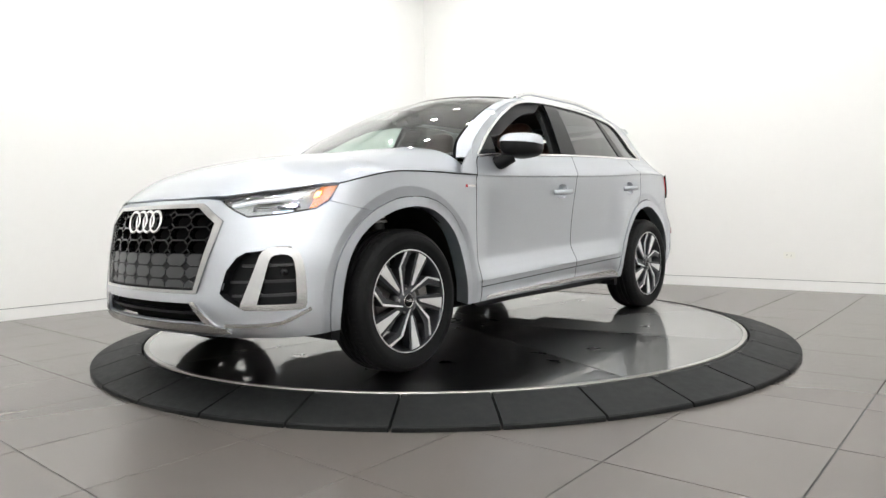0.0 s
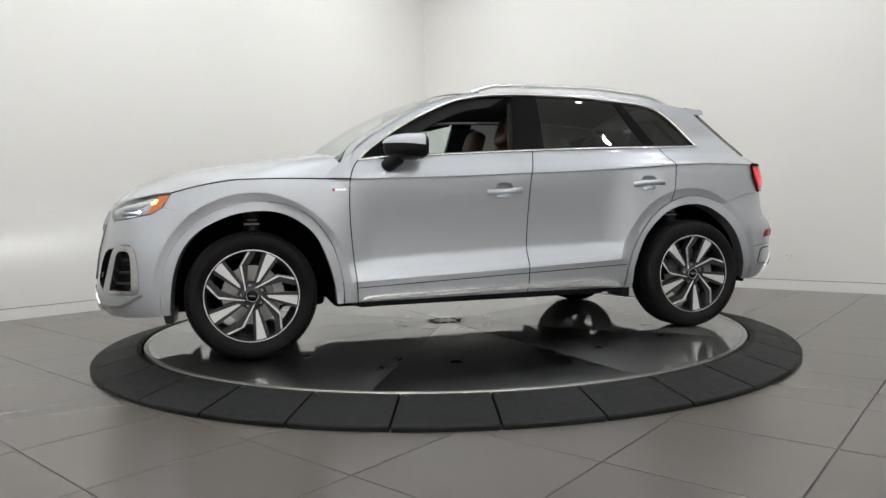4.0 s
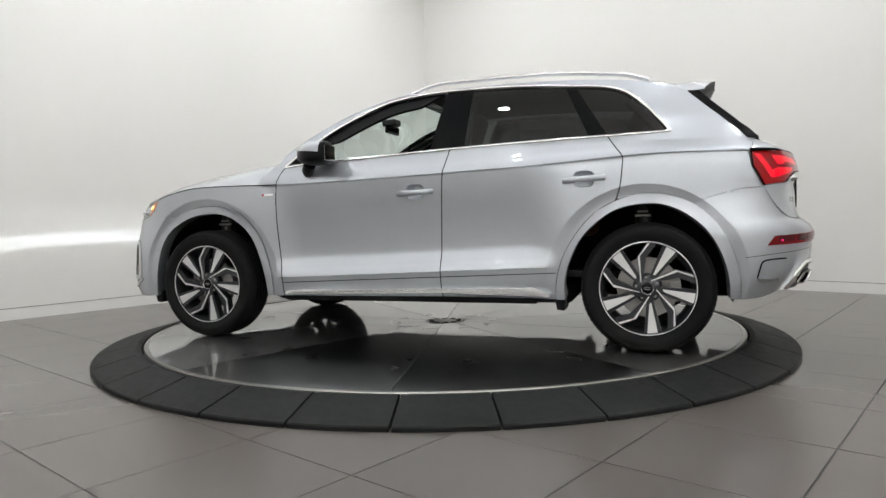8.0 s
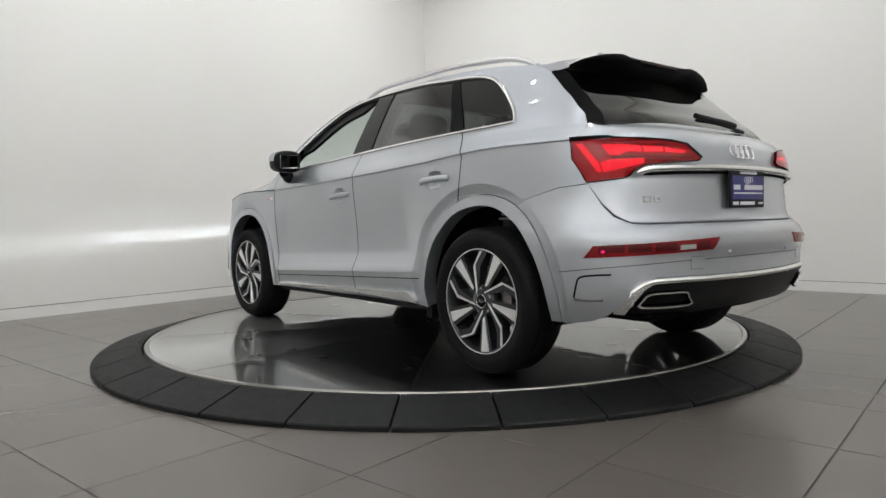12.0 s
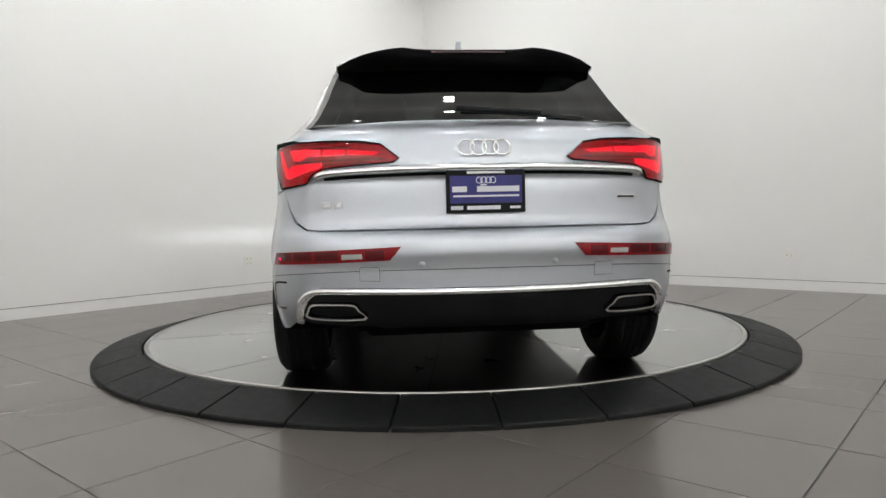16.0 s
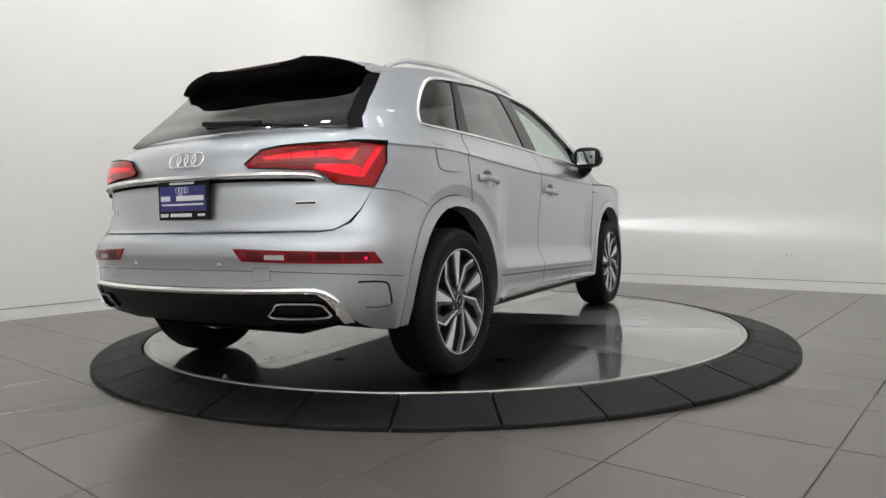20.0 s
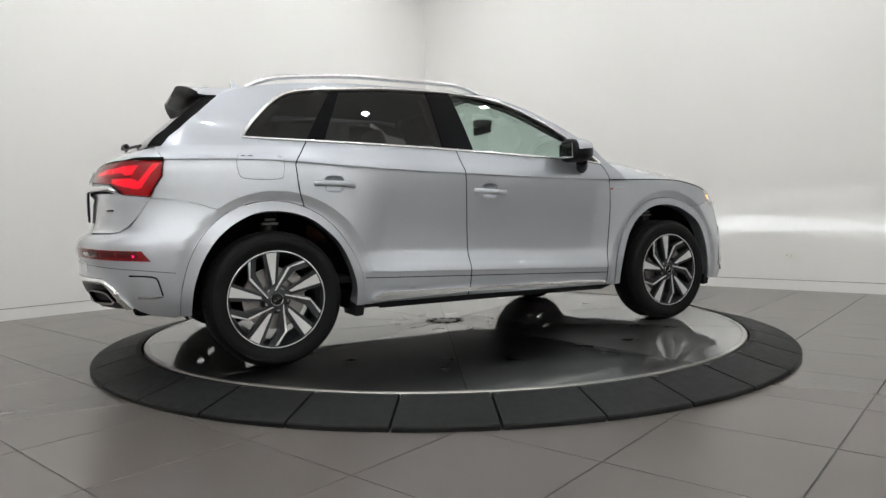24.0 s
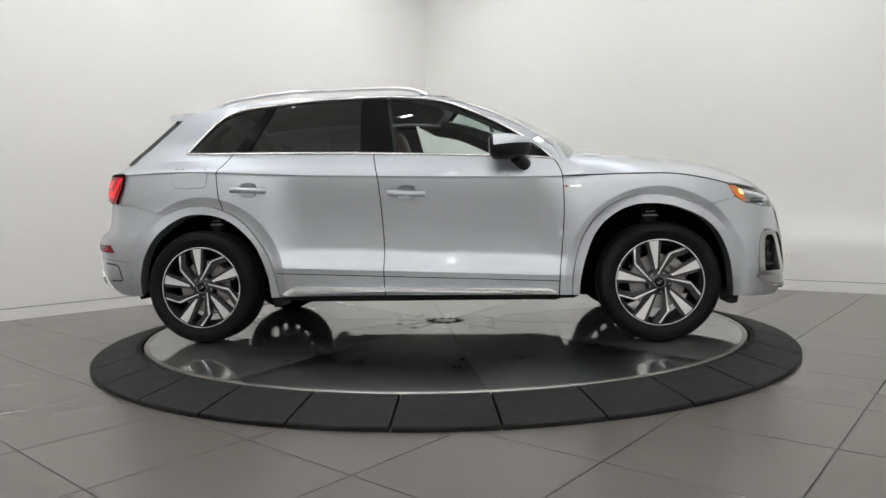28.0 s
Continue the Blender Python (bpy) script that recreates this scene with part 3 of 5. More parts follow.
def on_skin(v, d=0.0, surf=body):
    p, _ = frame_at(surf, np.array(v, float), d)
    return [tuple(q) for q in p]


def strip(v, width):
    """An outline of even width round an open line."""
    p = np.array(v, float)
    g = np.gradient(p, axis=0)
    g /= np.linalg.norm(g, axis=1)[:, None]
    n = np.stack([-g[:, 1], g[:, 0]], 1) * width / 2
    return [tuple(q) for q in np.vstack([p + n, (p - n)[::-1]])]


car = empty("car", "silver sport utility car with lamps lit and driver window down", "car")

# outlines as (x, z) on the left side
ARCH_F = [(1.832, .27), (1.829, .35), (1.810, .485), (1.760, .619), (1.672, .719), (1.534, .790), (1.410, .818), (1.297, .818), (1.197, .790), (1.099, .723), (1.034, .637), (.988, .518), (.958, .399), (.946, .285)]
FLARE_F = [(1.880, .268), (1.883, .401), (1.845, .570), (1.761, .703), (1.639, .802), (1.501, .857), (1.385, .873), (1.265, .868), (1.165, .838), (1.066, .772), (.985, .669), (.938, .55), (.909, .414), (.902, .285)]
ARCH_R = [(-.965, .285), (-.973, .424), (-1.036, .591), (-1.121, .697), (-1.239, .781), (-1.390, .815), (-1.524, .798), (-1.658, .718), (-1.758, .592), (-1.809, .456), (-1.825, .300)]
FLARE_R = [(-.910, .285), (-.925, .424), (-.971, .558), (-1.056, .691), (-1.158, .790), (-1.293, .854), (-1.411, .872), (-1.528, .859), (-1.645, .812), (-1.746, .726), (-1.830, .590), (-1.866, .47), (-1.880, .300)]
DOOR_FRONT = [(.825, .286), (.831, .412), (.846, .565), (.858, .734), (.860, .869), (.853, .995), (.827, 1.069), (.800, 1.104)]
SEAM_B = [(-.237, .290), (-.236, .439), (-.236, .608), (-.247, .844), (-.260, 1.011), (-.275, 1.078), (-.293, 1.166)]
DOOR_BACK = [(-1.252, .849), (-1.273, .922), (-1.284, 1.023), (-1.285, 1.075), (-1.251, 1.124), (-1.205, 1.192)]
BELT = [(.800, 1.104), (.663, 1.119), (.320, 1.139), (-.296, 1.168), (-.707, 1.183), (-1.049, 1.193), (-1.205, 1.197), (-1.458, 1.206), (-1.535, 1.210)]
DLO = [(.800, 1.110), (.660, 1.226), (.492, 1.335), (.318, 1.425), (.144, 1.496), (-.032, 1.530), (-.208, 1.544), (-.358, 1.547), (-.558, 1.545), (-.733, 1.538), (-.978, 1.518), (-1.10, 1.508), (-1.20, 1.494), (-1.287, 1.466), (-1.361, 1.414), (-1.433, 1.343), (-1.503, 1.260), (-1.535, 1.210)]
PILLAR_A = [(.850, 1.095), (.815, 1.170), (.675, 1.277), (.495, 1.380), (.320, 1.459), (.140, 1.517), (.0, 1.548)]
ROOF_EDGE = Curve([(-1.75, 1.44), (-1.5, 1.505), (-1.2, 1.546), (-.8, 1.566), (-.3, 1.564), (0, 1.548), (.3, 1.50)])

frontal = smooth_line(slant(FLARE_F))
arch_f = smooth_line(slant(ARCH_F))
arch_r = smooth_line(slant(ARCH_R))
flare_r = smooth_line(slant(FLARE_R))
door_front, seam_b, door_back = smooth_line(slant(DOOR_FRONT)), smooth_line(slant(SEAM_B)), smooth_line(slant(DOOR_BACK))


def cut(line, test):
    return [q for q in line if test(q)]


# fenders, flares and doors
HOOD_CUT = [(.853, .996), (1.0, .998), (1.179, 1.000), (1.350, .999), (1.520, .990), (1.695, .957), (1.806, .929)]
joint_f = slant([(1.639, .802)])[0]
fender = cut(door_front, lambda q: q[1] < .985) + slant(HOOD_CUT) + [(1.0905, .8505)] + slant([(1.74, .8205)]) + [joint_f] + cut(frontal, lambda q: q[0] > joint_f[0] + .004)
pair("fender", fender, PAINT, car, step=.02)
pair("front_arch_trim", frontal + arch_f[::-1], PAINT, car, d=.006, gap=.0026, lip=.080)
pair("rear_arch_trim", flare_r + arch_r[::-1], PAINT, car, d=.006, gap=.0026, lip=.080)


def sill_face(s, z):
    """The face of the sill strip: the skin pushed out further towards the ground."""
    p = body(s, z)
    out = np.interp(z, (.28, .36), (.036, .008)) * np.where(np.asarray(s) < 0, -1.0, 1.0)
    return p + np.stack([np.zeros_like(out), out, np.zeros_like(out)], -1)


belt_f = slant([q for q in BELT if q[0] > -.3])
belt_r = slant([q for q in BELT if -1.21 < q[0] < -.29])
for sgn in (1, -1):
    turn = (lambda v: v) if sgn > 0 else flip
    low = cut(flare_r, lambda q: q[0] < door_back[0][0])
    for name, edge_line, x0, z in (("front_door", door_front + belt_f[1:-1] + seam_b[::-1], -.086, .918), ("rear_door", seam_b + belt_r[1:-1] + door_back[::-1] + low[::-1], -1.080, .957)):
        cup = rounded(slant([(x0 + .052, z + .026), (x0 + .030, z + .045), (x0 - .030, z + .045), (x0 - .052, z + .026), (x0 - .046, z - .030), (x0 - .020, z - .040), (x0 + .020, z - .040), (x0 + .046, z - .030)]))
        own = skin(name, turn(edge_line), PAINT, car, holes=[turn(cup)])
        # the hollow behind the grip
        hollow = np.array(turn(cup))
        mid, bowl_v, bowl_f, k = hollow.mean(axis=0), [], [], len(hollow)
        for scale, sink in ((1.03, 0), (.97, -.004), (.90, -.016), (.72, -.027), (.4, -.031), (.02, -.032)):
            bowl_v += [*frame_at(body, mid + (hollow - mid) * scale, sink)[0]]
        for i in range(5):
            bowl_f += [(i * k + j, i * k + (j + 1) % k, (i + 1) * k + (j + 1) % k, (i + 1) * k + j) for j in range(k)]
        link_mesh("handle_cup", bowl_v, bowl_f, PAINT, own)
        s0 = slant([(x0, z)])[0][0]
        line = [(s0 - .112 + .224 * i / 14, z - .005 + .012 * i / 14) for i in range(15)]
        lift = np.array([.004, .016, .026, .032, .035, .036, .036, .036, .036, .036, .035, .032, .026, .016, .004])
        q = frame_at(body, np.array(turn(line) if sgn > 0 else [(-s, zz) for s, zz in line]), lift)[0]
        tube("handle", q, .0165, PAINT, own, "body-coloured grip handle", sides=12, flat=.6)
    # dark strip for the shadow gap below the door
    door_low = smooth_line(slant([(x, .404 - .0384 * x) for x in np.linspace(.835, -.915, 12)]), 2)
    skin("shut_line", turn(strip(door_low, .0048)), LINER, car, d=.0009, gap=0, lip=0, step=.02)
    crease = smooth_line(slant([(.815, .300), (.735, .326), (.3, .333), (-.24, .343), (-.68, .350), (-.79, .353), (-.885, .312)]))
    lower = slant([(-.87, .298), (-.24, .318), (.60, .303)])
    skin("sill_trim", turn(crease + lower), ALUMINIUM, car, "satin silver sill strip", lip=.02, gap=0, step=.015, surf=sill_face)
    base = slant([(.905, .292), (-.905, .296), (-.90, .262), (.80, .250)])
    skin("sill", turn(base), BLACK, car, d=-.006, gap=0, lip=.03)

joint_r = slant([(-1.645, .812)])[0]
# edge of the rear pillar, as (s, z)
d_line = [(4.634, 1.448), (4.706, 1.388), (4.759, 1.344), (4.823, 1.304), (4.912, 1.253), (5.000, 1.212)] + slant([(-1.927, 1.160)])
# body side with pillars, roof edge and quarter
roof_line = slant([(x, float(ROOF_EDGE(x))) for x in np.linspace(0, -1.5, 14)])
quarter = (door_back + slant([q for q in BELT if q[0] < -1.21]) + slant(DLO)[::-1] + slant([(.800, 1.106), (.829, 1.069), (.855, .999), (.990, 1.002), (.962, 1.050), (.910, 1.090)]) + slant(PILLAR_A[1:]) + roof_line[1:] + [(4.580, 1.478)] + d_line
           + slant([(-1.927, 1.085), (-1.937, .998), (-1.995, .893), (-1.87, .880), (-1.75, .850)]) + [joint_r]
           + cut(flare_r, lambda q: door_back[0][0] < q[0] < joint_r[0] - .004)[::-1])
sides = pair("body_side", quarter, PAINT, car, step=.022)
flap = rounded([(4.555, 1.102), (4.50, 1.112), (4.36, 1.118), (4.318, 1.090), (4.322, 1.010), (4.352, .986), (4.505, .986), (4.55, 1.012)], 3)
skin("flap_gap", flip(flap), GROOVE, car, "dark gap round the filler flap", d=.0008, gap=-.0028, lip=0)
skin("fuel_flap", flip(flap), PAINT, car, "flush fuel filler flap", d=.0035, gap=0, lip=.006)

# dark strips laid over the shut lines, giving the gaps their shade
for sgn in (1, -1):
    turn = (lambda v: v) if sgn > 0 else flip
    hood_line = smooth_line(slant(HOOD_CUT), 4)
    for line, width in ((hood_line, .0075), (door_front, .0062), (seam_b, .0062), (door_back, .0062)):
        skin("shut_line", turn(strip(line, width)), LINER, car, d=.0007, gap=0, lip=0, step=.02)

# black window surrounds, glass and chrome
for sgn in (1, -1):
    turn = (lambda v: v) if sgn > 0 else flip
    tri = slant([(.79, 1.112), (.60, 1.124), (.585, 1.272)])
    skin("mirror_sail", turn(tri), GLOSS_BLACK, car, d=-.004, gap=.001, lip=.01)
    pillar = slant([(-.165, 1.163), (-.235, 1.545), (-.398, 1.547), (-.375, 1.170)])
    skin("pillar_trim", turn(pillar), GLOSS_BLACK, car, d=-.003, gap=.0, lip=.012)
    sash = slant([(-1.105, 1.195), (-.955, 1.519), (-1.012, 1.514), (-1.205, 1.199)])
    skin("pillar_trim", turn(sash), GLOSS_BLACK, car, d=-.003, gap=.0, lip=.012)
    if sgn < 0:
        pane_f = slant([(.60, 1.122), (-.17, 1.160)] + [(-.235, 1.536)] + [q for q in DLO[::-1] if q[0] > -.22 and q[0] < .60])
        skin("front_side_window", turn(pane_f), GLASS_FRONT, car, "raised green-tinted window glass", d=-.012, gap=0, lip=0)
    pane_r = slant([(-.37, 1.170), (-.707, 1.182), (-1.11, 1.193), (-.965, 1.520), (-.733, 1.540), (-.39, 1.548)])
    skin("rear_side_window", turn(pane_r), GLASS_TINT, car, "dark privacy glass", d=-.008, gap=0, lip=0)
    pane_q = slant([(-1.185, 1.199), (-1.46, 1.207), (-1.532, 1.214), (-1.501, 1.260), (-1.431, 1.343), (-1.359, 1.414), (-1.285, 1.466), (-1.20, 1.493), (-1.10, 1.507), (-1.00, 1.516)])
    skin("quarter_window", turn(pane_q), GLASS_TINT, car, "dark privacy glass", d=-.008, gap=0, lip=0)
    # black door frame inside the bright surround
    rim_f = [q for q in DLO if q[0] > -.30]
    depth_f = .052 if sgn > 0 else .022
    inner_f = [(x - depth_f * .75, z - depth_f * 1.25) for x, z in rim_f[2:-1]]
    skin("door_frame", turn(smooth_line(slant(rim_f[1:]), 3) + smooth_line(slant(inner_f), 3)[::-1]), BLACK, car, d=-.016, gap=0, lip=.02, step=.03)
    loop = smooth_line(slant(DLO), 3)
    tube("window_chrome", on_skin(turn(loop), .001), .0105, CHROME, car, "bright window surround", sides=10)
    tube("belt_chrome", on_skin(turn(smooth_line(slant(BELT), 3)), .002), .009, CHROME, car, "bright belt strip", sides=10)

# ---- nose ----
GRILLE = [(.415, .850), (.560, .770), (.447, .451), (-.447, .451), (-.560, .770), (-.415, .850)]
GRILLE_IN = [(.393, .830), (.512, .760), (.424, .467), (-.424, .467), (-.512, .760), (-.393, .830)]
POCKET = [(.574, .457), (.600, .554), (.648, .612), (.690, .632), (.781, .642), (.83, .657), (.894, .655), (.931, .600), (.963, .387), (.693, .385), (.600, .435)]
INTAKE = [(.42, .408), (.505, .322), (-.505, .322), (-.42, .408)]
LAMP = [(.508, .861), (.695, .897), (.93, .915), (1.137, .929), (1.115, .885), (1.085, .848), (1.021, .815), (.853, .793), (.682, .782), (.608, .811)]
front_half = ([(.0, .871), (.418, .871), (.506, .861), (.608, .811), (.682, .782), (.853, .793), (1.021, .815), (1.0905, .8505)] + slant([(1.74, .8205)]) + [joint_f]
              + cut(frontal, lambda q: q[0] < joint_f[0] - .004)[::-1] + [(.98, .262), (.80, .258), (.5, .258), (0, .258)])
fascia = skin("front_bumper", front_half + flip(front_half)[1:-1], PAINT, car, holes=[GRILLE, POCKET, flip(POCKET), INTAKE], step=.03, gap=.0003)
skin("grille_frame", GRILLE, SILVER_TRIM, car, "satin silver frame round the grille", holes=[GRILLE_IN], d=.008, gap=.001, lip=.04, step=.03)
grille = skin("grille", GRILLE, LINER, car, "dark grey honeycomb grille", d=-.05, gap=0, lip=0, step=.06)
mask = np.array(GRILLE_IN)


def bar_between(a, b, width, d, depth, material, parent, name):
    """A small bar from a to b on the skin."""
    a, b = np.array(a), np.array(b)
    g = (b - a) / (np.linalg.norm(b - a) + 1e-9)
    n = np.array((-g[1], g[0])) * width / 2
    q = np.array([a + n, a - n, b - n, b + n])
    hi, _ = frame_at(body, q, d)
    lo, _ = frame_at(body, q, d - depth)
    return [*hi, *lo], [(0, 1, 2, 3), (0, 4, 5, 1), (1, 5, 6, 2), (2, 6, 7, 3), (3, 7, 4, 0)]


# wide eight-sided cells in straight rows with small diamonds between; the lower rows are closed
HX, HZ, CUT_S, CUT_Z = .1370, .0585, .026, .019
cells_v, cells_f = [], []
for row in range(0, 7):
    z = .485 + row * HZ
    for col in range(-4, 5):
        s = col * HX
        w, hh = HX / 2, HZ / 2
        cell = np.array([(w, hh - CUT_Z), (w - CUT_S, hh), (CUT_S - w, hh), (-w, hh - CUT_Z), (-w, CUT_Z - hh), (CUT_S - w, -hh), (w - CUT_S, -hh), (w, CUT_Z - hh)])
        full = cell + (s, z)
        ok = inside(full, mask)
        if ok.sum() < 3:
            continue
        if z < .63:
            flat = np.array([q if o else np.array((s, z)) + (q - (s, z)) * .3 for q, o in zip(cell * (.945, .86) + (s, z), ok)])
            if inside(np.array([(s, z)]), mask)[0]:
                skin("grille_plate", [tuple(q) for q in flat], GRILLE_GREY, grille, "closed grille plate", d=-.012, gap=.0, lip=.008, step=.05)
        for i, width in ((0, .0085), (1, .0085), (2, .0085), (4, .0085), (6, .0085)) + (((7, .0085),) if z > .6 else ()):
            if not (ok[i] or ok[(i + 1) % 8]) or z < .63:
                continue
            k = len(cells_v)
            v, f = bar_between(full[i], full[(i + 1) % 8], width, -.007 - .0004 * i, .03, None, None, "")
            cells_v += v
            cells_f += [tuple(j + k for j in q) for q in f]
link_mesh("grille_mesh", cells_v, cells_f, GLOSS_BLACK, grille, "glossy black open honeycomb bars", smooth=False)
skin("grille_backing", [(.478, .632), (.432, .470), (-.432, .470), (-.478, .632)], BLACK, grille, d=-.0185, gap=0, lip=.02, step=.05)


def ring_emblem(parent, centre, pitch, radius, thick, lean_by, label):
    """Four interlocked bright rings in a row along y, leaning with the panel."""
    thing = new("emblem")
    thing.parent = parent
    tagged(thing, label)
    for i in range(4):
        prof = [(radius + thick * math.cos(a), thick * .8 * math.sin(a)) for a in np.linspace(0, 2 * math.pi, 9)[:-1]]
        v, f = spun(prof, 32, "y", closed=True)
        m = Matrix.Translation((centre[0], centre[1] + (i - 1.5) * pitch, centre[2])) @ Matrix.Rotation(radians(lean_by), 4, "Y") @ Matrix.Rotation(radians(90), 4, "Z")
        link_mesh("ring", [m @ Vector(p) for p in v], f, CHROME, thing)
    return thing


ring_emblem(car, (2.281, 0, .775), .070, .050, .0075, -12, "four bright chrome rings")
skin("emblem_plate", [(-.07, .735), (.07, .735), (.07, .82), (-.07, .82)], GLOSS_BLACK, car, d=-.008, gap=0, lip=.02)
for sgn in (1, -1):
    turn = (lambda v: v) if sgn > 0 else flip
    pocket = skin("air_inlet", turn(POCKET), BLACK, car, "black plastic bumper inlet", d=-.055, gap=-.006, lip=0)
    hi, _ = frame_at(body, np.array(turn(POCKET)), 0)
    lo, _ = frame_at(body, np.array(turn(POCKET)), -.056)
    k = len(hi)
    link_mesh("inlet_wall", [*hi, *lo], [(i, (i + 1) % k, k + (i + 1) % k, k + i) for i in range(k)], BLACK, pocket, smooth=False)
    ring_out = [(.676, .395), (.720, .516), (.753, .614), (.766, .634), (.785, .647), (.818, .653), (.880, .651), (.912, .643), (.932, .626), (.947, .592), (.957, .54), (.964, .48), (.967, .41), (.960, .390), (.94, .382), (.80, .381), (.70, .383)]
    ring_in = [(.755, .408), (.780, .515), (.797, .590), (.806, .608), (.822, .618), (.850, .622), (.880, .619), (.898, .608), (.908, .590), (.917, .528), (.923, .425), (.918, .408)]
    skin("inlet_trim", turn(ring_out), SILVER_TRIM, pocket, "satin silver arch-shaped inlet trim", holes=[turn(ring_in)], d=.006, gap=0, lip=.045, step=.018)
    for za, zb in ((.500, .512), (.440, .452)):
        skin("slat", turn([(.60 + (.512 - za) * .25, za), (.940, za), (.940, zb), (.60 + (.512 - za) * .25, zb)]), GRILLE_GREY, pocket, d=-.030, gap=0, lip=.02)
    skin("slat", turn([(.66, .572), (.915, .572), (.915, .584), (.66, .584)]), GRILLE_GREY, pocket, d=-.030, gap=0, lip=.02)
    v, f = spun([(.0001, .004), (.014, .004), (.017, .0)], 18, "y")
    at, nn = frame_at(body, np.array([(.865 * sgn, .545)]), -.022)
    m = Matrix.Translation(at[0]) @ Vector((0, 1, 0)).rotation_difference(Vector(nn[0])).to_matrix().to_4x4()
    link_mesh("sensor", [m @ Vector(p) for p in v], f, GLOSS_BLACK, pocket)
    skin("bumper_blade", turn(strip(smooth_line([(.595, .318), (.72, .318), (.838, .325), (.90, .345), (.985, .384)], 4), .016)), SILVER_TRIM, car, "silver lower bumper edge", d=.008, gap=0, lip=.014, step=.02)
    skin("intake_fin", turn([(.40, .416), (.432, .416), (.545, .315), (.50, .305)]), SILVER_TRIM, car, d=.006, gap=0, lip=.03)
    # head lamp behind its lens
    eye = [(.680, .814), (.930, .814), (.930, .846), (.680, .846)]
    lamp = skin("headlight", turn(LAMP), LAMP_GREY, car, "headlight with low beam and amber marker lit", holes=[turn(eye)], d=-.034, gap=-.004, lip=0, step=.03)
    inner = [tuple(q) for q in shrink(np.array(turn(LAMP)) if area(np.array(turn(LAMP))) > 0 else np.array(turn(LAMP))[::-1], .009)]
    skin("lamp_seal", turn(LAMP), BLACK, lamp, "black lamp edge", holes=[inner], d=-.002, gap=.001, lip=.02, step=.03)
    skin("lens", turn(LAMP), LAMP_GLASS, lamp, "clear lens", d=.001, gap=.002, lip=.004)
    skin("light_guide", turn(strip(smooth_line([(.575, .842), (.70, .858), (.86, .872), (.985, .888)], 4), .011)), LAMP_DRL, lamp, d=-.012, gap=0, lip=.02, step=.02)
    skin("light_guide", turn(strip(smooth_line([(.73, .886), (.88, .897), (1.01, .905)], 4), .018)), LAMP_CHROME, lamp, d=-.016, gap=0, lip=.02, step=.02)
    skin("reflector", turn([(.72, .850), (.955, .866), (.965, .884), (.72, .868)]), LAMP_CHROME, lamp, d=-.024, gap=0, lip=0, step=.03)
    # projector: a thin bright slit under a shield that cuts the beam off above
    bm = bmesh.new()
    fan = [(1.978, .640 * sgn), (2.085, .640 * sgn), (2.072, .700 * sgn), (2.045, .760 * sgn), (2.005, .805 * sgn), (1.978, .805 * sgn)]
    prism(bm, fan, .8389, .8419, "xy")
    prism(bm, fan, .8215, .8235, "xy")
    box(bm, (.003, .165, .016), (1.977, .7225 * sgn, .829))
    part("projector", bm, GLOSS_BLACK, lamp)
    boxed("beam_slit", (.002, .060, .0020), (1.986, .7325 * sgn, .8340), BEAM, lamp, "lit slit of the low beam", bevel=0)
    skin("low_beam", turn([(.800, .800), (.905, .806), (.905, .816), (.800, .812)]), LAMP_WHITE, lamp, "bluish white low beam, lit", d=-.020, gap=0, lip=.01, step=.03)
    skin("marker", turn([(1.040, .918), (1.126, .925), (1.105, .885), (1.076, .850), (1.021, .820), (.985, .815), (1.015, .870)]), LAMP_AMBER, lamp, "amber corner marker", d=-.006, gap=0, lip=.01, step=.02)
    skin("marker_bulb", turn([(1.008, .868), (1.035, .872), (1.046, .895), (1.022, .893)]), LAMP_AMBER_HOT, lamp, d=-.003, gap=0, lip=.01, step=.01)
skin("lower_intake", INTAKE, LINER, car, d=-.05, gap=-.01, lip=0)
skin("intake_bar", [(-.46, .352), (.46, .352), (.455, .365), (-.455, .365)], BLACK, car, d=-.022, gap=0, lip=.03)
skin("splitter", [(-.62, .286), (-.52, .280), (.52, .280), (.62, .286), (.60, .306), (.5, .318), (-.5, .318), (-.60, .306)], SILVER_TRIM, car, "silver splitter blade", d=.012, gap=0, lip=.03)

# bonnet
HY = Curve([(.6, .86), (.853, .872), (1.41, .905), (1.7, .889), (1.80, .873), (2.014, .733), (2.148, .498), (2.177, .404), (2.22, .124), (2.226, .02)])
HE = Curve([(.6, .99), (.853, .997), (1.35, 1.000), (1.52, .991), (1.695, .958), (1.80, .934), (2.014, .904), (2.148, .882), (2.22, .874), (2.226, .873)])
HC = Curve([(.6, 1.18), (.853, 1.175), (1.007, 1.169), (1.136, 1.159), (1.331, 1.145), (1.526, 1.130), (1.722, 1.104), (1.918, 1.057), (2.076, .992), (2.160, .932), (2.205, .896), (2.226, .876)])


def bonnet(x, y):
    x, y = np.broadcast_arrays(np.asarray(x, float), np.asarray(y, float))
    r = np.clip(np.abs(y) / np.maximum(HY(x), .05), 0, 1.02)
    ridge = .007 * np.exp(-((np.abs(y) - .52 + .10 * (x - 1.0)) / .07) ** 2) * smoothstep(2.1, 1.7, x)
    z = HE(x) + (HC(x) - HE(x)) * (1 - r ** (2.7 + 5.5 * smoothstep(1.5, .85, x))) + ridge
    return np.stack([x, y, z], -1)


